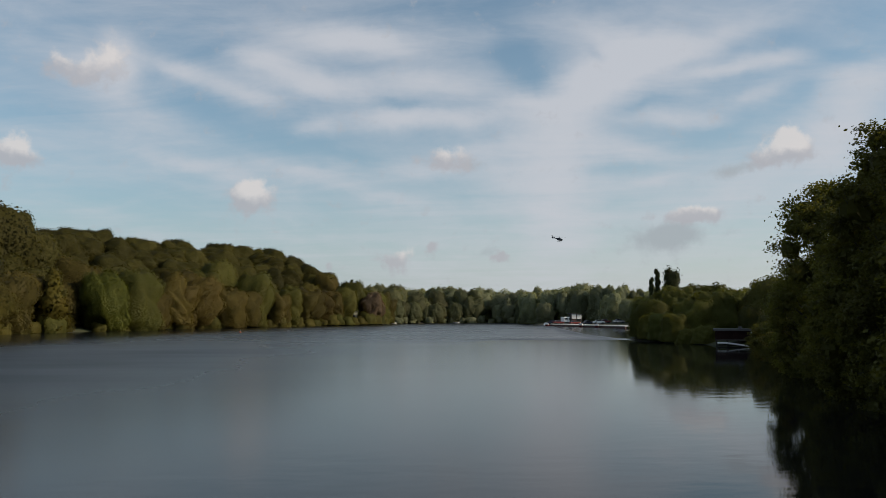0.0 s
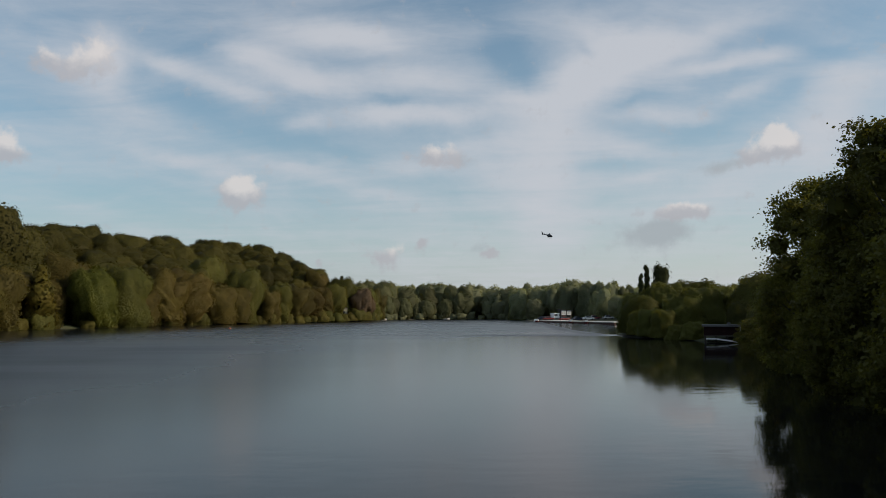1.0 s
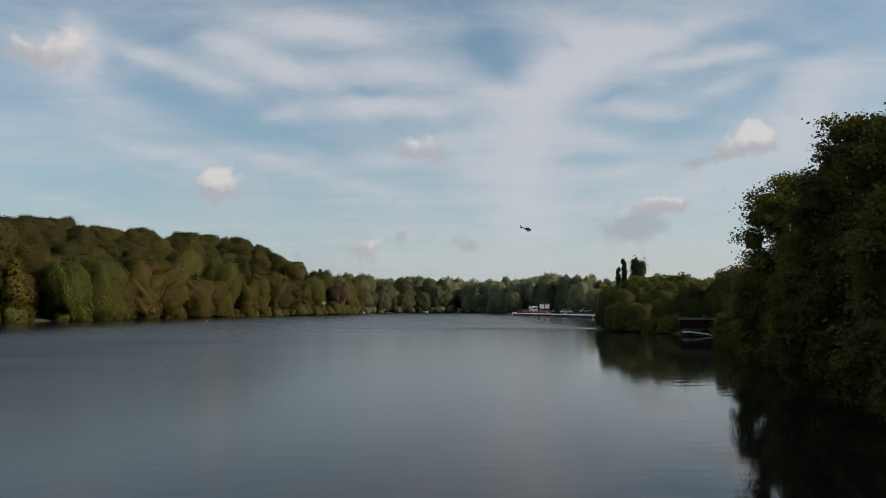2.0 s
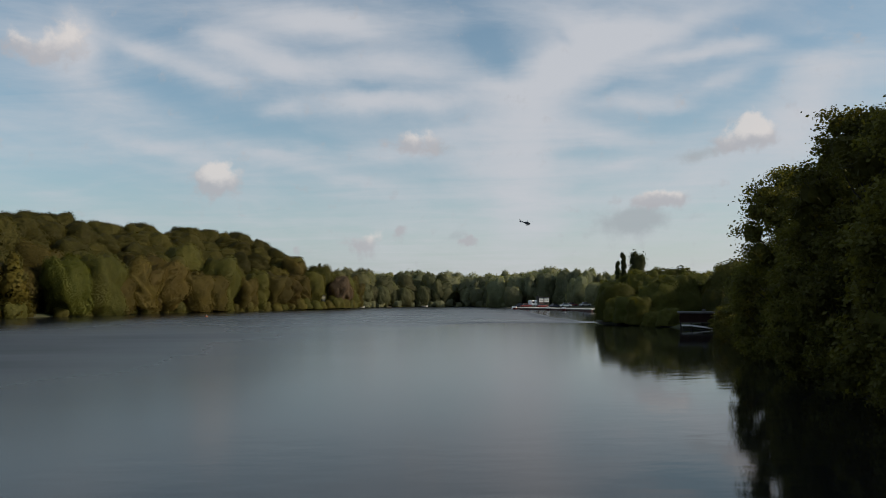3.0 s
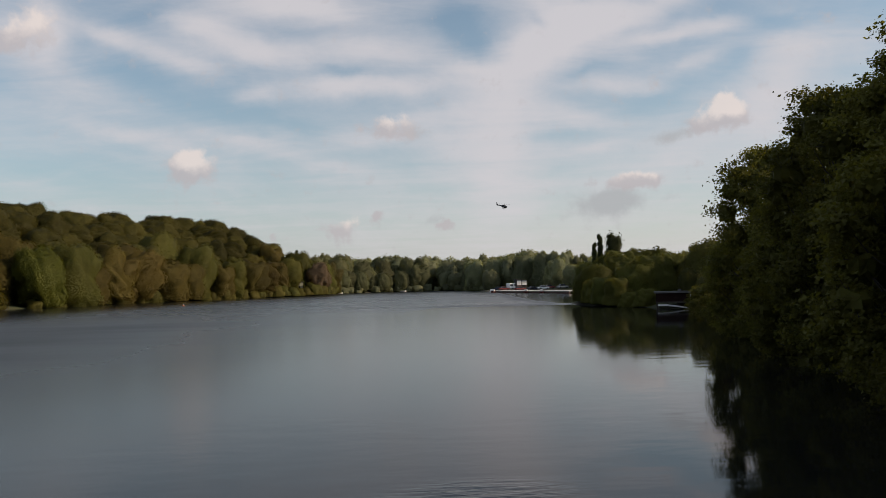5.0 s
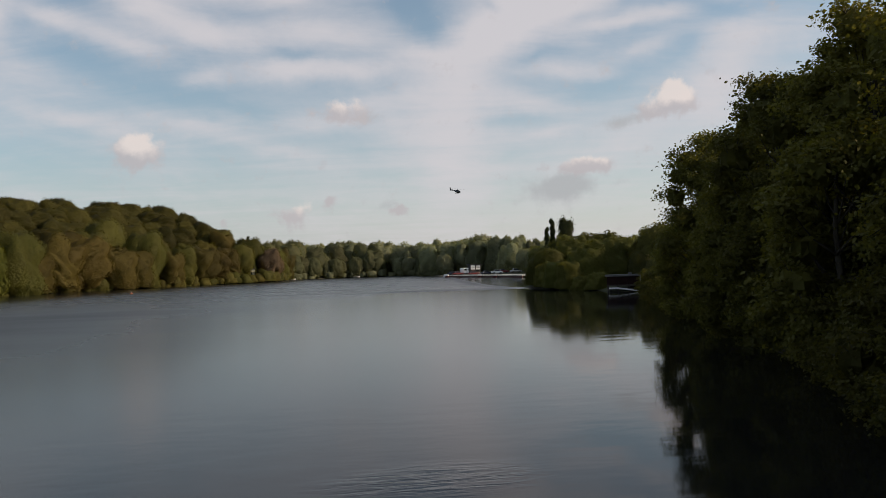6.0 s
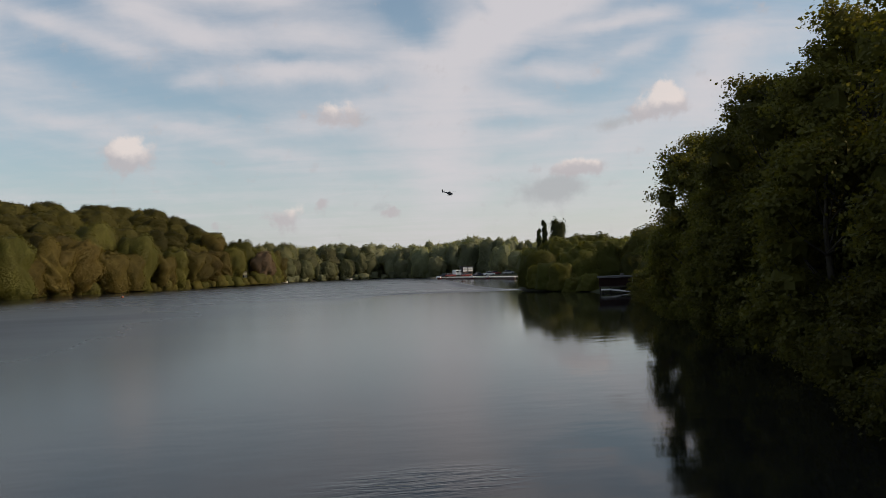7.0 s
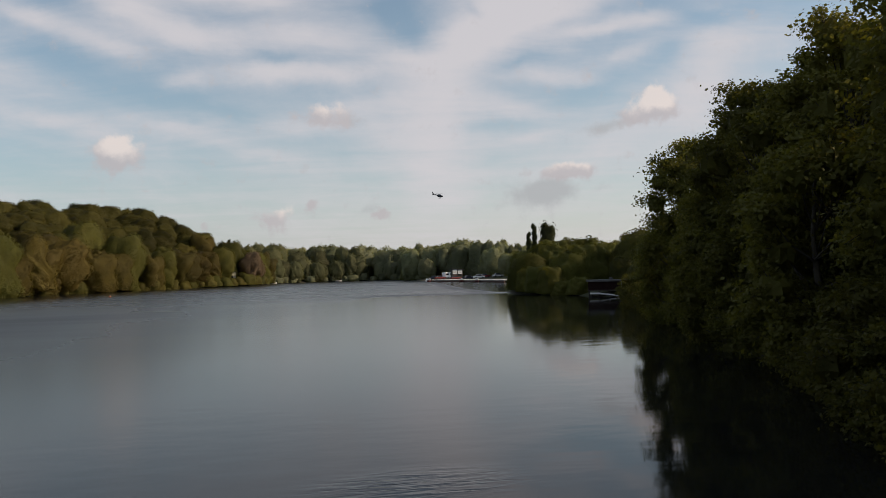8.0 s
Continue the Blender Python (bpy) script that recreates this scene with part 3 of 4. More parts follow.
def lobed_tree(name, seed, height, radius, mat, leaf=0.5, count=3500, base=0.10, shape="column"):
    """A slim tree seen from afar: tapered trunk, limbs, and a crown of leaf sprays gathered in many lobes."""
    rng = np.random.default_rng(seed)
    bits = []
    top = height * (0.93 if shape == "column" else 0.72)
    path = np.array([[0, 0, -0.6]] + [[rng.normal(0, 0.02) * height * k, rng.normal(0, 0.02) * height * k, top * k] for k in (0.25, 0.5, 0.75, 1.0)])
    r0 = 0.022 * height
    bits.append(tube(path, [r0 * 1.3, r0, r0 * 0.75, r0 * 0.5, r0 * 0.15], 7))
    lobes = []
    n = {"column": 18, "cone": 22}[shape]
    for i in range(n):
        k = (i + 0.5) / n
        a = i * 2.4 + rng.uniform(-0.5, 0.5)
        z = height * (base + (0.94 - base) * k)
        if shape == "cone":
            reach = radius * (1.02 - k) * rng.uniform(0.5, 0.8)
            size = radius * (0.22 + 0.35 * (1 - k)) * rng.uniform(0.8, 1.1)
        else:
            reach = radius * 0.5 * rng.uniform(0.3, 1.0) * (1.0 - 0.25 * k)
            size = radius * rng.uniform(0.45, 0.62)
        c = np.array([reach * math.cos(a), reach * math.sin(a), z - size * 0.2])
        lobes.append((c, size))
        if i % 2 == 0 and shape != "cone":
            s = path[0] * 0 + np.array([0, 0, max(0.12, k * 0.75) * height * 0.85])
            mid = (s + c) / 2 + np.array([0, 0, -0.05 * height])
            bits.append(tube(np.array([s, mid, c]), [r0 * 0.42, r0 * 0.28, r0 * 0.08], 5))
    wood = joined(bits)
    sizes = np.array([s for _, s in lobes])
    share = sizes ** 2 / (sizes ** 2).sum()
    cs, fs, ns = [], [], []
    whole = 4.5                                             # how much of the light follows the whole crown
    for (c, s), w in zip(lobes, share):
        m = max(20, int(count * w))
        d = rng.normal(size=(m, 3))
        d /= np.linalg.norm(d, axis=1)[:, None]
        stretch = np.array([1, 1, 1.6 if shape == "column" else 0.85])
        r = s * rng.uniform(0.62, 1.12, m) * (1 + 0.10 * rng.normal(size=m))
        cs.append(c + d * r[:, None] * stretch)
        fs.append(d + rng.normal(0, 0.38, (m, 3)) + np.array([0, 0, 0.12]))
        heart = cs[-1] - np.array([0, 0, height * 0.45])
        ns.append(d + whole * heart / (np.linalg.norm(heart, axis=1)[:, None] + 1e-6) + rng.normal(0, 0.2, (m, 3)))
    cs, fs, ns = np.concatenate(cs), np.concatenate(fs), np.concatenate(ns)
    ns /= np.linalg.norm(ns, axis=1)[:, None]
    keep = cs[:, 2] > 0.15
    lv, lf = leaves(rng, cs[keep], fs[keep], leaf)
    bits, norms = [(lv, lf)], [np.repeat(ns[keep], 4, axis=0)]
    # the dense inner foliage that the outer leaves stand on
    for c, s in lobes:
        v, f = CLUMP
        ball = c + v * s * 0.76 * stretch * (1 + 0.16 * rng.normal(size=(len(v), 1)))
        ball[:, 2] = np.maximum(ball[:, 2], 0.2)
        heart = ball - np.array([0, 0, height * 0.45])
        q = v + whole * heart / (np.linalg.norm(heart, axis=1)[:, None] + 1e-6)
        bits.append((ball, f)), norms.append(q / np.linalg.norm(q, axis=1)[:, None])
    tree = new(name)
    mesh_object("trunk", *wood, BARK, tree, True)
    mesh_object("crown", *joined(bits), mat, tree, True, np.concatenate(norms))
    return tree


def dense_tree(name, seed, height, radius, mat, lobes=36, base=0.06, leaf=0.17, sprays=17, per_spray=38):
    """A tree seen close: trunk and limbs, each limb ending in a bough of flat leaf sprays on twigs round a dense heart."""
    rng = np.random.default_rng(seed)
    r0 = 0.020 * height
    ks = np.linspace(0, 1, 7)
    path = np.stack([np.cumsum(rng.normal(0, 0.10, 7)), np.cumsum(rng.normal(0, 0.10, 7)), -0.5 + ks * (height * 0.9 + 0.5)], 1)
    bits, cs, fs, hearts = [tube(path, r0 * (1.15 - ks * 1.0), 9)], [], [], []
    middle = np.array([0, 0, height * 0.45])
    for i in range(lobes):
        k = (i + 0.5) / lobes
        a = i * 2.4 + rng.uniform(-0.5, 0.5)
        lift = 2 * k - 1
        size = radius * rng.uniform(0.20, 0.40)
        reach = (radius - size * 0.85) * (1 - abs(lift) ** 2.4) ** 0.5 * rng.uniform(0.62, 1.14)
        c = np.array([reach * math.cos(a), reach * math.sin(a), height * (base + (0.93 - base) * k) + rng.uniform(-0.3, 0.3)])
        j = min(6, int(k * 6))
        start = path[j] * (1, 1, 0.8)
        bits.append(tube(np.array([start, (start + c) / 2 + (0, 0, -0.03 * height), c]), r0 * (0.5 - 0.3 * k) * np.array([1, 0.6, 0.2]), 5))
        v, f = CLUMP
        ball = c + v * size * 0.5 * (1 + 0.2 * rng.normal(size=(len(v), 1)))
        ball[:, 2] = np.maximum(ball[:, 2], 0.1)
        hearts.append((ball, f))
        for _ in range(sprays):
            way = rng.normal(size=3)
            way += 0.8 * (c - middle) / (np.linalg.norm(c - middle) + 1e-6)
            way /= np.linalg.norm(way)
            tip = c + way * size * rng.uniform(0.6, 1.06)
            if tip[2] < 0.2:
                continue
            bits.append(tube(np.array([c + way * size * 0.3, tip]), [0.018, 0.008], 3))
            spread = rng.uniform(0.18, 0.38) * min(1.0, size)
            at = tip + rng.normal(size=(per_spray, 3)) * spread * np.array([1, 1, 0.5])
            cs.append(at)
            fs.append(rng.normal(0, 0.55, (per_spray, 3)) + way * 0.5 + np.array([0, 0, 0.5]))
    cs, fs = np.concatenate(cs), np.concatenate(fs)
    tree = new(name)
    mesh_object("trunk", *joined(bits), BARK, tree, True)
    mesh_object("crown", *joined([leaves(rng, cs, fs, leaf), *hearts]), mat, tree)
    return tree


def plant(proto, x, y, label, category="tree", group="", scale=1.0, tall=1.0, rng=random, sink=0.1, used=set()):
    """Stand a tree, or a copy of it, on the ground at x, y."""
    z = float(land(x, y)) - sink
    z = max(z, -0.6)
    m = Matrix.LocRotScale((x, y, z), Euler((0, 0, rng.uniform(0, 6.28))), (scale, scale, scale * tall))
    if proto.name in used:
        ob = copy_thing(proto, Matrix.Identity(4))
    else:
        ob = proto
        used.add(proto.name)
    ob.matrix_world = m
    return tagged(ob, label, category, group)


rnd = random.Random(11)
LABELS = {"olive": "broad olive-green deciduous tree in full leaf by the lake", "brown": "bronze-tinged deciduous tree in full leaf on the wooded bank",
          "green": "fresh green dense deciduous tree at the water's edge", "yellow": "yellow-green young tree with lighter leaf sprays",
          "slope": "leafy olive-green deciduous tree on the wooded slope", "dull": "green deciduous tree on the far lake shore, leaves paled for haze", "dim": "dark green deciduous tree on the far lake shore", "poplar": "tall narrow dark poplar standing above the trees"}
PROTO = {
    "olive": [swelling_tree("deciduous_tree", 1, 16, 6.4, OLIVE, 0.40, 12000, 0.04), swelling_tree("deciduous_tree", 2, 14, 6.8, OLIVE, 0.40, 12000, 0.04)],
    "brown": [swelling_tree("deciduous_tree", 3, 16, 6.6, BROWN, 0.40, 12000, 0.04), swelling_tree("deciduous_tree", 4, 14, 6.2, BROWN, 0.40, 11000, 0.04)],
    "green": [swelling_tree("deciduous_tree", 5, 14, 5.6, GREEN, 0.40, 10000, 0.04)],
    "yellow": [lobed_tree("deciduous_tree", 6, 12, 3.4, YELLOW, 0.55, 3600, 0.04, shape="cone")],
    "slope": [swelling_tree("deciduous_tree", 14, 15, 6.6, SLOPE, 0.58, 5200, 0.1), swelling_tree("deciduous_tree", 15, 14, 6.8, SLOPE, 0.58, 5200, 0.1),
              swelling_tree("deciduous_tree", 16, 15, 6.2, SLOPE, 0.58, 5200, 0.1)],
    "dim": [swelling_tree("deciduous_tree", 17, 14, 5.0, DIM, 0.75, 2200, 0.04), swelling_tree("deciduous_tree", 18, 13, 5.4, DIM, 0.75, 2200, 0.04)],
    "dull": [swelling_tree("deciduous_tree", 7, 14, 5.0, HAZED, 0.75, 2200, 0.04), swelling_tree("deciduous_tree", 8, 13, 5.6, HAZED, 0.75, 2200, 0.04),
             lobed_tree("deciduous_tree", 9, 14, 3.4, HAZED, 0.75, 1500, 0.06, shape="column")],
}


def along(points, step):
    out = []
    for (ax, ay), (bx, by) in zip(points, points[1:]):
        n = max(1, round(math.hypot(bx - ax, by - ay) / step))
        for i in range(n):
            nx, ny = by - ay, ax - bx
            length = math.hypot(nx, ny)
            out.append((ax + (bx - ax) * i / n, ay + (by - ay) * i / n, nx / length, ny / length))
    return out


def left_bank():
    edge = [(-96, 120), (-101, 140), (-95, 166), (-87, 190), (-79, 230), (-55, 280), (-37, 325), (-24, 366)]
    for k, (x, y, nx, ny) in enumerate(along(edge, 9.0)):
        # the land lies on the side away from the lake
        for row, (off, kinds, lo, hi) in enumerate(((0.6, ("olive", "brown", "olive", "brown", "olive"), 0.92, 1.16),
                                                    (10.0, ("brown", "olive", "slope"), 0.95, 1.15), (19.0, ("slope",), 0.80, 0.98),
                                                    (28.0, ("slope",), 0.90, 1.02), (37.0, ("slope",), 0.90, 1.02), (46.0, ("slope",), 0.90, 1.02))):
            if row > 3 and y > 345:
                continue
            kind = rnd.choice(kinds)
            if y > 270:
                lo, hi = 0.74 + 0.04 * row, 0.94 + 0.02 * row
            o = off + rnd.uniform(-1.5, 2.0)
            px, py = x - nx * o + rnd.uniform(-2, 2), y - ny * o + rnd.uniform(-2, 2)
            if any(math.hypot(px - cx, py - cy) < r for cx, cy, r in ((-84.5, 196, 7.5), (-89, 180, 6), (-35.0, 324, 9.5), (-34.0, 311, 7), (-29.5, 322, 7))):
                continue
            plant(rnd.choice(PROTO[kind]), px, py, LABELS[kind],
                  group="trees on the wooded slope", scale=rnd.uniform(lo, hi), tall=rnd.uniform(0.88, 1.08) * (0.80 if row > 1 else 1.0) * (0.90 if row > 2 and y > 215 else 1.0), rng=rnd)
    skirt = swelling_tree("bush", 50, 4.2, 3.2, OLIVE, 0.42, 1400, bush=True)
    for x, y, s in ((-50.5, 291, 0.85), (-46.5, 297, 0.78), (-43.0, 303, 0.72), (-40.5, 311, 0.8), (-38.0, 321, 0.95), (-33.0, 331, 0.8), (-30.0, 341, 0.8), (-28.5, 352, 0.85)):
        plant(PROTO[rnd.choice(("olive", "brown"))][0], x, y, LABELS["olive"], group="trees on the wooded slope", scale=s, rng=rnd)
    margin = edge[:6] + [(-30.5, 313), (-26.5, 332), (-25.5, 366)]
    for x, y, nx, ny in along(margin, 4.2):
        if math.hypot(x + 82, y - 210) < 8 or math.hypot(x + 88, y - 188) < 3:       # bare earth at the water's edge
            continue
        plant(skirt, x + nx * rnd.uniform(-0.6, 0.9), y + ny * rnd.uniform(-0.6, 0.9), "low olive-green bush hanging over the lake's edge", "bush",
              "bushes along the wooded bank", scale=rnd.uniform(0.5, 1.05), rng=rnd)
    plant(PROTO["slope"][0], -113, 193, LABELS["slope"], group="trees on the wooded slope", scale=1.32, rng=rnd)
    plant(PROTO["green"][0], -86.0, 197, LABELS["green"], scale=1.08, rng=rnd)
    plant(PROTO["yellow"][0], -90.8, 180.5, LABELS["yellow"], scale=1.3, rng=rnd)


def far_bank():
    edge = [(-24, 366), (0, 400), (25, 405), (42, 385), (44, 340)]
    for x, y, nx, ny in along(edge, 6.0):
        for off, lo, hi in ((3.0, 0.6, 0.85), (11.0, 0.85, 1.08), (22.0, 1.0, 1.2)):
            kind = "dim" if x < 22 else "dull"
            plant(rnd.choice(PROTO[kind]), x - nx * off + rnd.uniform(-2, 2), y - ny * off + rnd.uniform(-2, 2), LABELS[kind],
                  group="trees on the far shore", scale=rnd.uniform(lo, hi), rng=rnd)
    low = swelling_tree("bush", 51, 4.2, 3.4, HAZED, 0.65, 800, bush=True)
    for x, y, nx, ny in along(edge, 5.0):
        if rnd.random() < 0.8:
            plant(low, x - nx * rnd.uniform(-0.4, 1.5), y - ny * rnd.uniform(-0.4, 1.5), "low green bush on the far shore, leaves paled for haze", "bush",
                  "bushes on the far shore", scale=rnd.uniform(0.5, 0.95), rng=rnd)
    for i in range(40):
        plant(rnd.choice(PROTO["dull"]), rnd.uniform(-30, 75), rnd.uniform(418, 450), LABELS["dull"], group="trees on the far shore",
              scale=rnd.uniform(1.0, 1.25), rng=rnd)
    for i in range(26):
        k = i / 25
        plant(PROTO["dull"][rnd.choice((0, 2, 2))], 40 + 55 * k + rnd.uniform(-2, 2), 372 - 45 * k + rnd.uniform(-8, 8), LABELS["dull"],
              group="trees behind the quay", scale=rnd.uniform(0.85, 1.08), rng=rnd)
    for i in range(12):
        plant(PROTO["dull"][i % 2], 66 + 3.0 * i + rnd.uniform(-1, 1), 300 - 8 * (i % 4) + rnd.uniform(-3, 3), LABELS["dull"],
              group="trees behind the quay", scale=rnd.uniform(0.6, 0.8), rng=rnd)


left_bank()
far_bank()

conifer = lobed_tree("conifer", 21, 15, 3.0, POPLAR, 0.5, 2200, 0.05, "cone")
for x, y, sc in ((-40.4, 343, 1.2), (-26.0, 418, 1.22), (-24.0, 419, 1.05), (-31.5, 372, 0.9)):
    plant(conifer, x, y, "dark pointed conifer above the shore trees", group="conifers", scale=sc, rng=rnd)
copper = swelling_tree("copper_tree", 24, 13, 5.6, COPPER, 0.5, 6000)
plant(copper, -29.5, 322, "copper-red round leafy tree at the water's edge", scale=0.98)

# island of willows, and beside it scrub with leaves darkened for shade
willow = swelling_tree("willow", 30, 8.2, 3.95, WILLOW, 0.32, 13000, bush=True)
for x, y, s, t in ((33.6, 126, 0.72, 1.0), (35.2, 130, 0.80, 1.0), (37.5, 127, 0.92, 1.02), (41, 130, 1.02, 1.0), (45, 128, 1.0, 1.0), (49, 127, 0.88, 0.97),
                   (32.8, 121.5, 0.50, 0.9), (33.6, 118, 0.55, 0.9), (34.6, 114.5, 0.55, 0.9), (37.5, 116.5, 0.80, 0.9), (41.5, 117, 0.92, 0.92), (44.6, 119.5, 0.92, 0.95),
                   (32.3, 123.5, 0.32, 0.8), (33.0, 118.8, 0.34, 0.8), (34.0, 115.0, 0.36, 0.8), (35.0, 111.5, 0.34, 0.8), (36.2, 108.6, 0.36, 0.85)):
    plant(willow, x, y, "rounded yellow-green willow on the lake bank", group="willows", scale=s, tall=t)
shaded_bush = swelling_tree("bush", 31, 7.5, 3.4, SHADED_LEAVES, 0.36, 6500, bush=True)
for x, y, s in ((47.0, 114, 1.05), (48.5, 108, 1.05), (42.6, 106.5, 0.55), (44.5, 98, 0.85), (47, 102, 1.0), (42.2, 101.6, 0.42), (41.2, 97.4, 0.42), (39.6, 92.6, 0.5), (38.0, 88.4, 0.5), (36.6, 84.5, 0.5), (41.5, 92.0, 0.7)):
    plant(shaded_bush, x, y, "rounded bush on the shaded bank, leaves darkened for shade", "bush", "bushes on the near bank", scale=s)

# poplars behind the willows
slim = lobed_tree("poplar", 32, 17, 1.2, POPLAR, 0.42, 2200, base=0.15, shape="column")
plant(slim, 71.4, 258, LABELS["poplar"], group="poplars", scale=1.12)
plant(slim, 69.3, 258, LABELS["poplar"], group="poplars", scale=0.95)
wide = lobed_tree("poplar", 33, 17, 3.3, POPLAR, 0.6, 4200, base=0.12, shape="column")
plant(wide, 76.2, 258, LABELS["poplar"], group="poplars", scale=1.06)


def near_bank():
    tall = dense_tree("alder", 40, 14.5, 4.0, ALDER, 50)
    mid = dense_tree("alder", 41, 12.0, 3.7, ALDER, 42)
    small = dense_tree("alder", 43, 7.5, 2.7, ALDER, 26, 0.04)
    for proto, x, y, s in ((mid, 23.6, 46.5, 1.0), (mid, 27.6, 45.0, 1.0), (small, 23.6, 50.5, 0.96), (small, 23.0, 43.0, 1.0),
                           (mid, 22.0, 37.5, 0.95), (small, 20.9, 40.2, 0.85), (small, 20.0, 36.8, 0.9), (tall, 19.2, 31.8, 0.85), (tall, 23.8, 31.0, 0.96), (small, 19.5, 33.5, 1.0), (tall, 19.8, 26.5, 0.92),
                           (tall, 22.4, 22.0, 1.08), (small, 17.0, 24.5, 1.1), (mid, 27.0, 37.0, 1.1), (tall, 26.5, 27, 1.0), (mid, 29, 53, 1.0),
                           # the two tall ones here are unseen, added to keep sun off the bank
                           (tall, 20.5, 13.0, 1.0), (mid, 15.8, 16.0, 0.95), (tall, 25.0, 15.0, 1.0)):
        plant(proto, x, y, "tall dark alder with dense leaves and fine twigs", group="alders on the near bank", scale=s, rng=rnd)
    shrub = dense_tree("shrub", 42, 4.6, 2.7, SHADED_LEAVES, 22, 0.0, 0.17, 14, 26)
    edge = [(13.2, 7.5), (12.8, 14), (16.6, 22.5), (23.5, 44), (31.6, 74), (39.6, 95)]
    for k, (x, y, nx, ny) in enumerate(along(edge, 3.0)):
        plant(shrub, x + rnd.uniform(-0.8, 0.1), y, "leafy shrub hanging over the water's edge, leaves darkened for shade", "shrub", "shrubs on the near bank",
              scale=rnd.uniform(0.62, 0.85), rng=rnd, sink=0.5)
        if y > 52:
            continue
        plant(shrub, x + 3.0 + rnd.uniform(-0.5, 0.8), y, "leafy shrub on the shaded bank, leaves darkened for shade", "shrub", "shrubs on the near bank",
              scale=rnd.uniform(0.95, 1.3), rng=rnd)
    for x, y, s in ((11.9, 12.7, 0.55), (11.8, 10.6, 0.55), (12.8, 15.4, 0.6), (13.9, 17.6, 0.6), (15.1, 20.4, 0.6), (11.9, 8.6, 0.5), (13.4, 12.0, 0.8)):
        plant(shrub, x, y, "leafy shrub hanging over the water's edge, leaves darkened for shade", "shrub", "shrubs on the near bank", scale=s, rng=rnd, sink=0.5)
    for x, y, s in ((26.2, 54.5, 1.25), (31, 60, 1.4), (35, 68, 1.5)):
        plant(shrub, x, y, "tall leafy shrub on the shaded bank, leaves darkened for shade", "shrub", "shrubs on the near bank", scale=s, rng=rnd)


near_bank()


def far_woods():
    """Woods on the far rise, too far off to count."""
    rng = np.random.default_rng(70)
    cs, fs = [], []
    for _ in range(520):
        a = math.radians(rng.uniform(-45, 50))
        d = rng.uniform(760, 1150)
        x, y = d * math.sin(a), d * math.cos(a)
        r = rng.uniform(5, 9)
        c = np.array([x, y, float(land(x, y)) + rng.uniform(2, 7)])
        m = 90
        v = rng.normal(size=(m, 3))
        v /= np.linalg.norm(v, axis=1)[:, None]
        cs.append(c + v * r * rng.uniform(0.7, 1.05, m)[:, None]), fs.append(v + rng.normal(0, 0.3, (m, 3)))
    v, f = leaves(rng, np.concatenate(cs), np.concatenate(fs), 2.6)
    tagged(mesh_object("far_woods", v, f, HAZED), "continuous green woods on the far rise, leaves paled for haze", "woods", kind="stuff")


far_woods()


# ---------------------------------------------------------------- boathouse and landing
def boathouse():
    m = pose(38.3, 103.0, 0.0, 0, 0, -19)
    hut = thing("boathouse", m, "low dark red boathouse with flat grey roof by the water", "boathouse")
    part("floor", boxed((4.5, 3.4, 0.16), (0, 0, 0.82), 0.01), DARK_WOOD, hut)
    for i in range(18):
        part("board", boxed((0.235, 0.05, 1.22), (-2.10 + i * 0.2475, -1.6, 1.5), 0.006), HUT_WALL, hut)
    part("wall", boxed((4.4, 3.1, 1.2), (0, 0, 1.5), 0.01), HUT_WALL, hut, "dark red boarded wall")
    part("roof", boxed((4.9, 3.8, 0.12), (0, 0, 2.2), 0.02), HUT_TRIM, hut, "flat grey felt roof")
    part("fascia", boxed((4.9, 0.05, 0.24), (0, -1.93, 2.14), 0.01), HUT_TRIM, hut, "pale weathered fascia board")
    part("post", boxed((0.15, 0.15, 1.2), (2.25, -1.78, 1.5), 0.01), WHITE_PAINT, hut, "white corner post")
    part("roof_box", boxed((0.45, 0.4, 0.3), (0.9, -0.6, 2.41), 0.03), HUT_TRIM, hut, "small pale box on the roof")
    for x in (-2.05, -0.7, 0.7, 2.05):
        for y in (-1.45, 1.4):
            part("pile", rod(bmesh.new(), (x, y, -1.6), (x, y, 0.76), 0.11), DARK_WOOD, hut)
    for x in (-1.4, 0.9):
        part("shutter", boxed((1.2, 0.05, 0.8), (x, -1.66, 1.55), 0.01), HUT_WALL, hut, "closed dark shutter")


boathouse()


def landing_stage():
    st = thing("landing_stage", pose(37.1, 99.3, 0, 0, 0, -19), "pale weathered wooden landing stage sloping to the water", "landing stage")
    for i in range(12):
        x = -1.9 + i * 0.34
        z = 0.50 - 0.045 * max(0, i - 3)
        turn = Matrix.Rotation(0.13 if i > 3 else -0.03, 4, "Y") @ Matrix.Rotation(0.07, 4, "X")
        part("plank", boxed((0.325, 1.5, 0.06), (x, 0, z), 0.008, turn), PALE_BOARDS, st)
    for x in (-1.8, 1.7):
        part("pile", rod(bmesh.new(), (x, 0.5, -1.6), (x, 0.5, 0.4), 0.08), DARK_WOOD, st)
    part("beam", boxed((4.0, 0.12, 0.14), (0, 0.5, 0.12), 0.01), DARK_WOOD, st)


landing_stage()


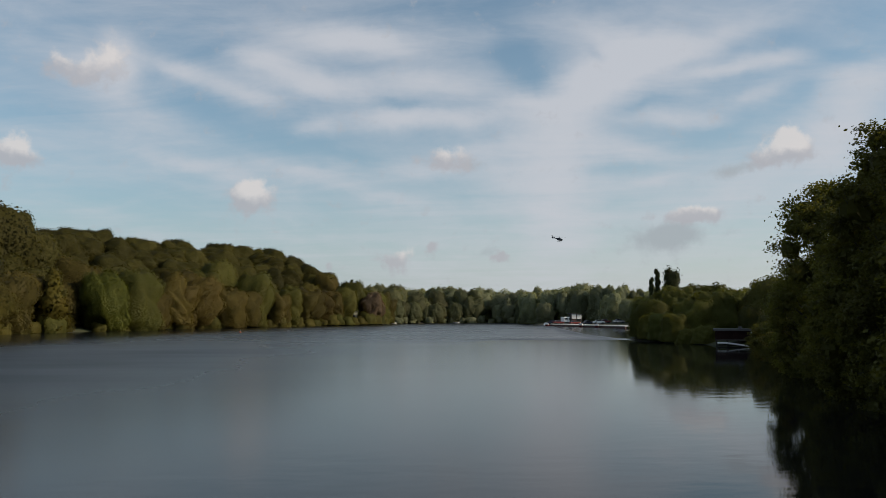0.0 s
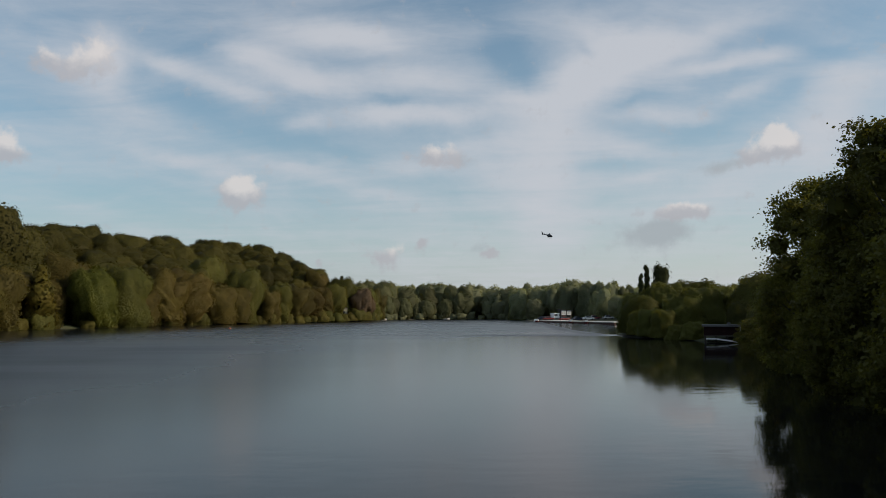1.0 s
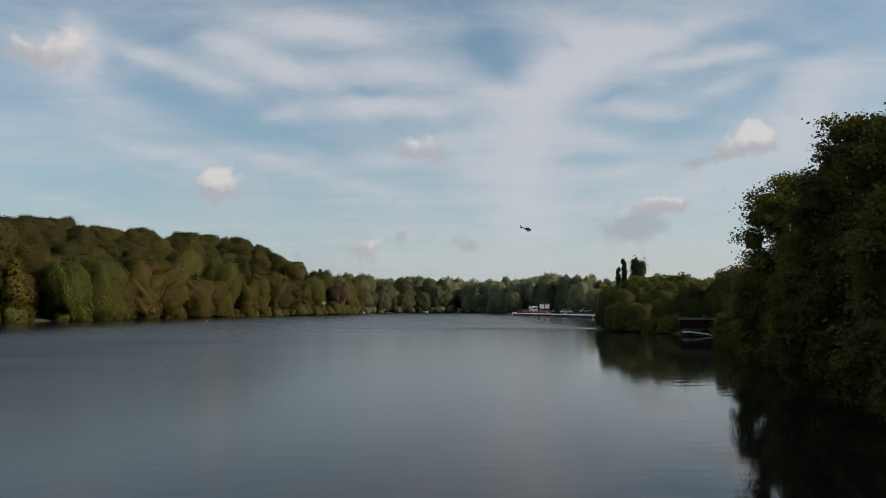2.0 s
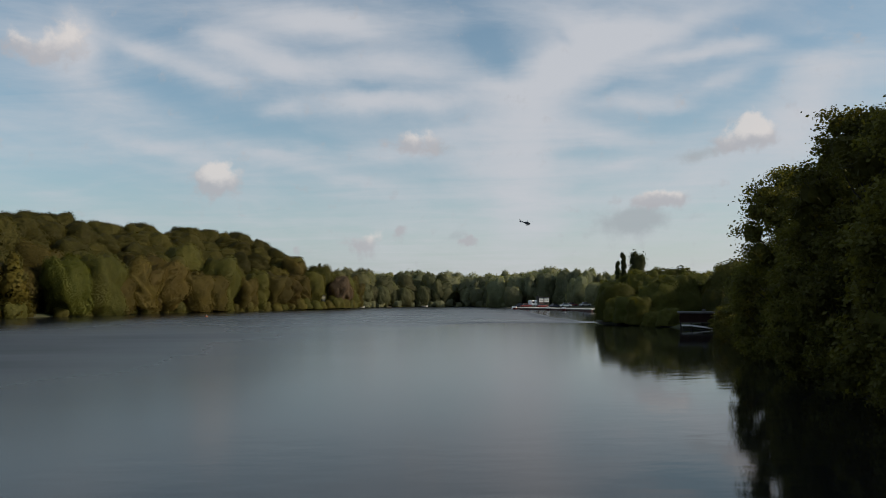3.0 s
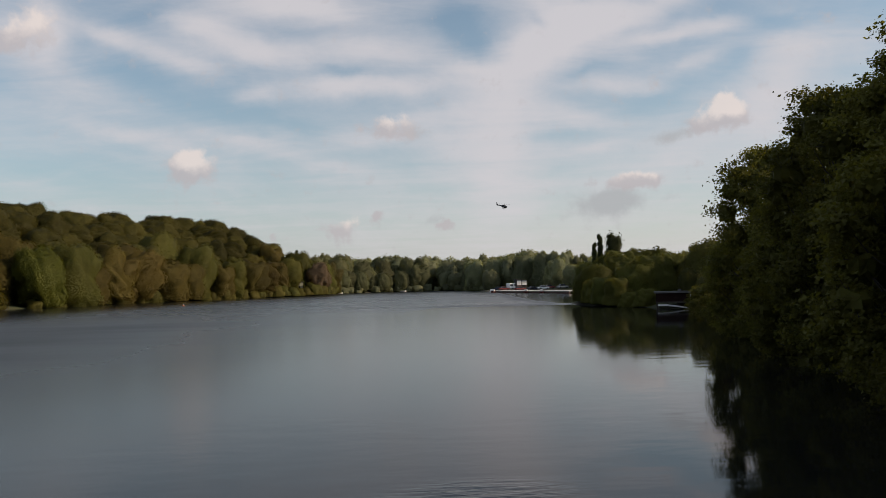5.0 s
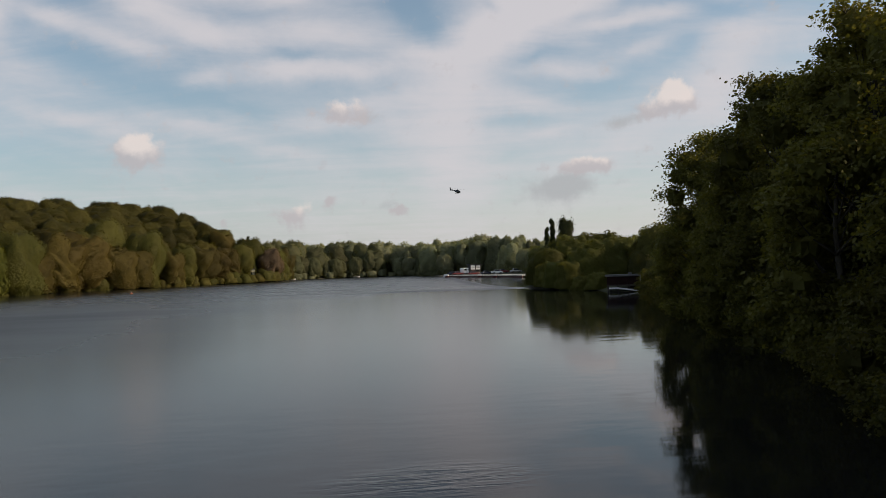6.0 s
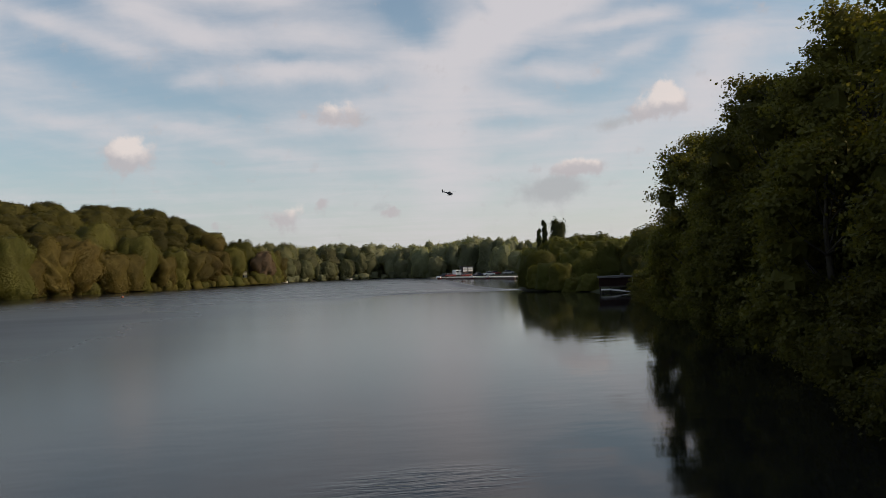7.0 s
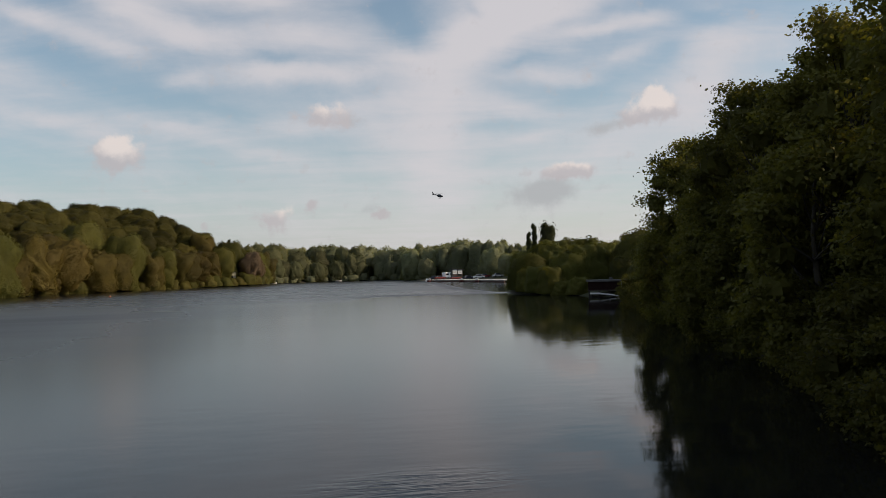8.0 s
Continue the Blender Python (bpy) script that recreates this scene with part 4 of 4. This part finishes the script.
# ---------------------------------------------------------------- quay, caravans, cars and boats
def quay():
    a, b = Vector((39.5, 301, 0)), Vector((57.0, 243, 0))
    mid, way = (a + b) / 2, b - a
    q = thing("quay", Matrix.Translation(mid) @ Matrix.Rotation(math.atan2(way.y, way.x), 4, "Z"), "long pale concrete quay with a brown piled wall", "quay", kind="structure")
    length = way.length
    part("deck", boxed((length, 9.0, 0.22), (0, 4.2, 0.62), 0.03), PALE_CONCRETE, q, "pale concrete deck")
    for i in range(24):
        part("sheet_pile", boxed((length / 24 - 0.12, 0.5, 2.4), (-length / 2 + (i + 0.5) * length / 24, 0.0, -0.7), 0.05), BROWN_WALL, q)


quay()


def caravan(x, y, turn, size=1.0):
    c = thing("caravan", pose(x, y, float(land(x, y)) + 0.35, 0, 0, turn), "white touring caravan with dark windows parked by the quay", "caravan", "caravans")
    bm = boxed((5.0 * size, 2.2, 2.0), (0, 0, 1.45), 0.18)
    part("body", bm, WHITE_PAINT, c)
    for k in (-1.5, 0.2, 1.6):
        part("window", boxed((1.0, 0.04, 0.6), (k * size, -1.11, 1.75), 0.01), DARK_GLASS, c)
    part("door", boxed((0.6, 0.04, 1.6), (0.95 * size, -1.115, 1.35), 0.01), WHITE_PAINT, c)
    for s in (-1, 1):
        part("wheel", rod(bmesh.new(), (0, s * 0.95, 0.32), (0, s * 1.12, 0.32), 0.32, sides=14), RUBBER, c)
    part("tow_bar", boxed((1.1, 0.1, 0.1), (-3.0 * size, 0, 0.5)), STEEL, c)


def car(x, y, turn, paint, label):
    c = thing("car", pose(x, y, float(land(x, y)) + 0.1, 0, 0, turn), label, "car", "parked cars")
    part("body", boxed((4.2, 1.75, 0.65), (0, 0, 0.62), 0.16), paint, c)
    bm = boxed((2.3, 1.5, 0.55), (-0.15, 0, 1.2), 0.05)
    for v in bm.verts:
        if v.co.z > 1.3:
            v.co.x = -0.15 + (v.co.x + 0.15) * 0.68
            v.co.y *= 0.86
    part("cabin", bm, DARK_GLASS, c, "dark glazed cabin")
    part("roof", boxed((1.5, 1.25, 0.06), (-0.15, 0, 1.5), 0.02), paint, c)
    for sx in (-1.3, 1.3):
        for sy in (-1, 1):
            part("wheel", rod(bmesh.new(), (sx, sy * 0.7, 0.32), (sx, sy * 0.9, 0.32), 0.32, sides=14), RUBBER, c)


def boat(x, y, turn, length, label, paint=None, cabin=True):
    b = thing("boat", pose(x, y, 0, 0, 0, turn), label, "boat", "moored boats")
    bm = bmesh.new()
    rows = []
    for i in range(9):
        k = i / 8
        w = 0.9 * math.sin(math.pi * min(0.5, 0.18 + k * 0.62)) * (1 - max(0, k - 0.55) ** 2 * 4.6)
        w = max(0.03, w)
        px, rise = (k - 0.5) * length, 0.55 + 0.3 * k * k
        rows.append([bm.verts.new((px, s * w * q, z)) for s, q, z in ((-1, 1, rise), (-1, 0.75, 0.05), (0, 0, -0.2), (1, 0.75, 0.05), (1, 1, rise))])
    for r1, r2 in zip(rows, rows[1:]):
        for j in range(4):
            bm.faces.new((r1[j], r2[j], r2[j + 1], r1[j + 1]))
        bm.faces.new((r1[4], r2[4], r2[0], r1[0]))
    bm.faces.new(rows[0]), bm.faces.new(rows[-1][::-1])
    bmesh.ops.recalc_face_normals(bm, faces=bm.faces)
    part("hull", bm, paint or WHITE_PAINT, b)
    if not cabin:
        part("thwart", boxed((0.3, 1.3, 0.05), (-0.1 * length, 0, 0.62), 0.01), BOARDS, b, "wooden bench")
        return
    bm = boxed((length * 0.36, 1.1, 0.6), (-0.05 * length, 0, 0.9), 0.08)
    part("cabin", bm, WHITE_PAINT, b)
    part("window", boxed((length * 0.30, 1.12, 0.22), (-0.05 * length, 0, 1.0), 0.01), DARK_GLASS, b)


def cabin_house(x, y, turn, w, d, h, label, wall, windows=2):
    c = thing("cabin", pose(x, y, float(land(x, y)), 0, 0, turn), label, "cabin")
    part("wall", boxed((w, d, h), (0, 0, h / 2), 0.02), wall, c)
    bm = bmesh.new()
    o = 0.3
    rise = w * 0.22
    pts = [(-w / 2 - o, -0.08), (0, rise), (w / 2 + o, -0.08), (w / 2 + o, 0.08), (0, rise + 0.17), (-w / 2 - o, 0.08)]
    ring = [[bm.verts.new((px, s * (d / 2 + o), h + pz)) for px, pz in pts] for s in (-1, 1)]
    for i in range(6):
        bm.faces.new((ring[0][i], ring[0][(i + 1) % 6], ring[1][(i + 1) % 6], ring[1][i]))
    for r, order in ((ring[0], 1), (ring[1], -1)):
        bm.faces.new([r[i] for i in (0, 1, 4, 5)][::order]), bm.faces.new([r[i] for i in (1, 2, 3, 4)][::order])
    part("roof", bm, SLATE, c, "dark pitched roof")
    for s in (-1, 1):
        bm = bmesh.new()
        ends = [[bm.verts.new((px, s * (d / 2 - q), h + pz)) for px, pz in ((-w / 2, 0), (0, rise), (w / 2, 0))] for q in (0.02, 0.2)]
        bm.faces.new(ends[0]), bm.faces.new(ends[1][::-1])
        for i in range(3):
            bm.faces.new((ends[0][i], ends[1][i], ends[1][(i + 1) % 3], ends[0][(i + 1) % 3]))
        bmesh.ops.recalc_face_normals(bm, faces=bm.faces)
        part("gable", bm, wall, c)
    for i in range(windows):
        px = (i - (windows - 1) / 2) * w / windows
        win = part("window", boxed((w * 0.22, 0.05, h * 0.4), (px, -d / 2 - 0.02, h * 0.55), 0.01), DARK_GLASS, c)
        part("sill", boxed((w * 0.26, 0.1, 0.06), (px, -d / 2 - 0.05, h * 0.55 - h * 0.22)), WHITE_PAINT, win)


def clubhouse(x, y, turn, w, low, high, panels, label):
    """A dark timber house with pale panels along its upper floor."""
    c = thing("clubhouse", pose(x, y, float(land(x, y)), 0, 0, turn), label, "clubhouse")
    part("wall", boxed((w, 3.6, low + high), (0, 0, (low + high) / 2), 0.02), DARK_WOOD, c, "dark timber wall")
    part("roof", boxed((w + 0.7, 4.4, 0.22), (0, 0, low + high + 0.1), 0.03, Matrix.Rotation(0.06, 4, "Y")), SLATE, c, "low dark roof")
    for i in range(panels):
        px = (i - (panels - 1) / 2) * w / panels
        p = part("panel", boxed((w / panels - 0.35, 0.08, high - 0.2), (px, -1.84, low + high / 2), 0.02), WHITE_PAINT, c, "white upper panel")
        part("rail", boxed((w / panels - 0.35, 0.06, 0.08), (px, -1.91, low + high * 0.45), 0.01), DARK_WOOD, p)
    part("door", boxed((0.9, 0.06, 1.9), (-w * 0.25, -1.83, 0.98), 0.01), BROWN_WALL, c)
    part("window", boxed((1.2, 0.06, 0.8), (w * 0.2, -1.83, 1.3), 0.01), DARK_GLASS, c)


def marina():
    clubhouse(53.0, 312, 8, 4.4, 1.5, 2.0, 2, "dark timber clubhouse with two white upper panels")
    clubhouse(65.8, 305, -6, 1.8, 1.7, 1.3, 1, "small dark timber hut with a white upper panel")
    for x, y, a, s in ((47.6, 303, 35, 0.6),):
        caravan(x, y, a, s)
    car(44.6, 301, 10, RED_CAR, "red car parked on the quay")
    car(42.6, 302, -20, DARK_CAR, "dark blue car parked on the quay")
    car(50.4, 298, 20, RED_CAR, "red car parked on the quay")
    car(54.2, 292, 25, DARK_CAR, "dark blue car parked on the quay")
    car(57.2, 286, 5, WHITE_PAINT, "white car parked on the quay")
    car(60.5, 291, 5, RED_CAR, "red car parked on the quay")
    car(64.5, 286, 12, SILVER_CAR, "silver car parked on the quay")
    for x, y, turn in ((40.6, 294, 72), (49.2, 271, 74), (52.4, 259, 74)):
        boat(x - 1.2, y, turn, 4.2, "small cabin boat moored at the quay", RED_PAINT)
    boat(39.6, 299, 70, 4.5, "small white cabin boat moored at the quay")
    boat(-51.2, 286, 12, 2.6, "small pale open boat moored under the trees", BOARDS, False)
    boat(6.9, 398, 5, 3.2, "small pale open boat moored on the far shore", BOARDS, False)
    boat(-23.0, 365.5, 40, 2.8, "small pale open boat moored on the far shore", BOARDS, False)
    cabin_house(-36.2, 315, 12, 2.8, 2.8, 4.4, "narrow cream waterside house half hidden by trees", CREAM_PAINT, 1)
    cabin_house(-23.5, 373, 10, 2.4, 2.4, 2.0, "small cream hut on the far shore", CREAM_PAINT, 1)


marina()


def buoy(x, y, paint, label):
    b = thing("buoy", pose(x, y, 0, 4, 3, 0), label, "buoy")
    bm = bmesh.new()
    bmesh.ops.create_uvsphere(bm, u_segments=16, v_segments=10, radius=0.30, matrix=pose(0, 0, 0.10) @ Matrix.Diagonal((1, 1, 0.85, 1)))
    part("float", bm, paint, b)
    part("collar", rod(bmesh.new(), (0, 0, 0.32), (0, 0, 0.50), 0.09, 0.07, 10), STEEL, b, "dull steel collar")
    bm = bmesh.new()
    verts, faces = tube([(0.08 * math.cos(a), 0, 0.56 + 0.08 * math.sin(a)) for a in np.linspace(-1.0, 4.1, 9)], [0.015] * 9, 5)
    made = [bm.verts.new(v) for v in verts]
    for f in faces:
        bm.faces.new([made[i] for i in f])
    part("ring", bm, STEEL, b, "dull steel ring")


buoy(-47.6, 183, ORANGE, "round orange mooring buoy floating on the lake")


def notice_board(x, y, turn):
    z = float(land(x, y))
    n = thing("notice_board", pose(x, y, z, 0, 0, turn), "white notice board on a post under the trees", "sign")
    part("post", boxed((0.12, 0.12, 3.6), (0, 0, 1.5), 0.01), DARK_WOOD, n, "dark timber post")
    part("board", boxed((0.75, 0.05, 1.3), (0, -0.09, 2.6), 0.01), WHITE_PAINT, n)


notice_board(-79.0, 221, 70)


# ---------------------------------------------------------------- helicopter
def helicopter():
    d, az_, el_ = 600.0, radians(8.6), radians(5.53)
    at = (d * math.cos(el_) * math.sin(az_), d * math.cos(el_) * math.cos(az_), 4 + d * math.sin(el_))
    h = thing("helicopter", pose(*at, 6, 10, -42), "dark helicopter hovering low over the lake", "helicopter")
    bm = bmesh.new()
    bmesh.ops.create_uvsphere(bm, u_segments=20, v_segments=12, radius=1)
    for v in bm.verts:
        k = v.co.x
        v.co = Vector((k * 2.7, v.co.y * (0.85 - 0.12 * k), v.co.z * (0.95 + 0.10 * (k < 0)) + 0.12 * (k < 0)))
    part("fuselage", bm, HELI_PAINT, h)
    bm = bmesh.new()
    bmesh.ops.create_uvsphere(bm, u_segments=16, v_segments=10, radius=1, matrix=pose(1.45, 0, 0.12) @ Matrix.Diagonal((1.2, 0.74, 0.72, 1)))
    part("windscreen", bm, DARK_GLASS, h, "dark glazed nose")
    part("engine_cowling", boxed((2.6, 1.0, 0.6), (-0.4, 0, 1.05), 0.2), HELI_PAINT, h)
    part("tail_boom", rod(bmesh.new(), (-2.0, 0, 0.55), (-6.4, 0, 0.75), 0.48, 0.2, 12), HELI_PAINT, h)
    bm = bmesh.new()
    rod(bm, (-6.6, -0.16, 0.95), (-6.6, 0.16, 0.95), 0.72, 0.72, 20)
    part("tail_rotor_housing", bm, HELI_PAINT, h)
    bm = boxed((0.8, 0.14, 1.5), (-6.85, 0, 2.0), 0.05)
    for v in bm.verts:
        if v.co.z > 2:
            v.co.x -= 0.5
    part("tail_fin", bm, HELI_PAINT, h)
    part("tailplane", boxed((0.6, 2.4, 0.08), (-5.6, 0, 0.72), 0.03), HELI_PAINT, h)
    for s in (-1, 1):
        part("end_plate", boxed((0.6, 0.05, 0.8), (-5.65, s * 1.2, 0.85), 0.02), HELI_PAINT, h)
        sk = part("skid", rod(bmesh.new(), (-1.5, s * 0.95, -1.5), (1.6, s * 0.95, -1.5), 0.06), STEEL, h)
        for x in (-0.8, 0.8):
            part("strut", rod(bmesh.new(), (x, s * 0.95, -1.5), (x, s * 0.4, -0.7), 0.05), STEEL, sk)
    mast = part("rotor_mast", rod(bmesh.new(), (-0.2, 0, 1.2), (-0.2, 0, 1.95), 0.16), STEEL, h)
    part("hub", rod(bmesh.new(), (-0.2, 0, 1.85), (-0.2, 0, 2.05), 0.3), STEEL, mast)
    for i in range(4):
        bm = boxed((4.9, 0.28, 0.04), (2.65, 0, 0), 0.01)
        bmesh.ops.transform(bm, matrix=pose(-0.2, 0, 1.98, 0, 0, 35 + 90 * i), verts=bm.verts)
        part("rotor_blade", bm, STEEL, h)


helicopter()
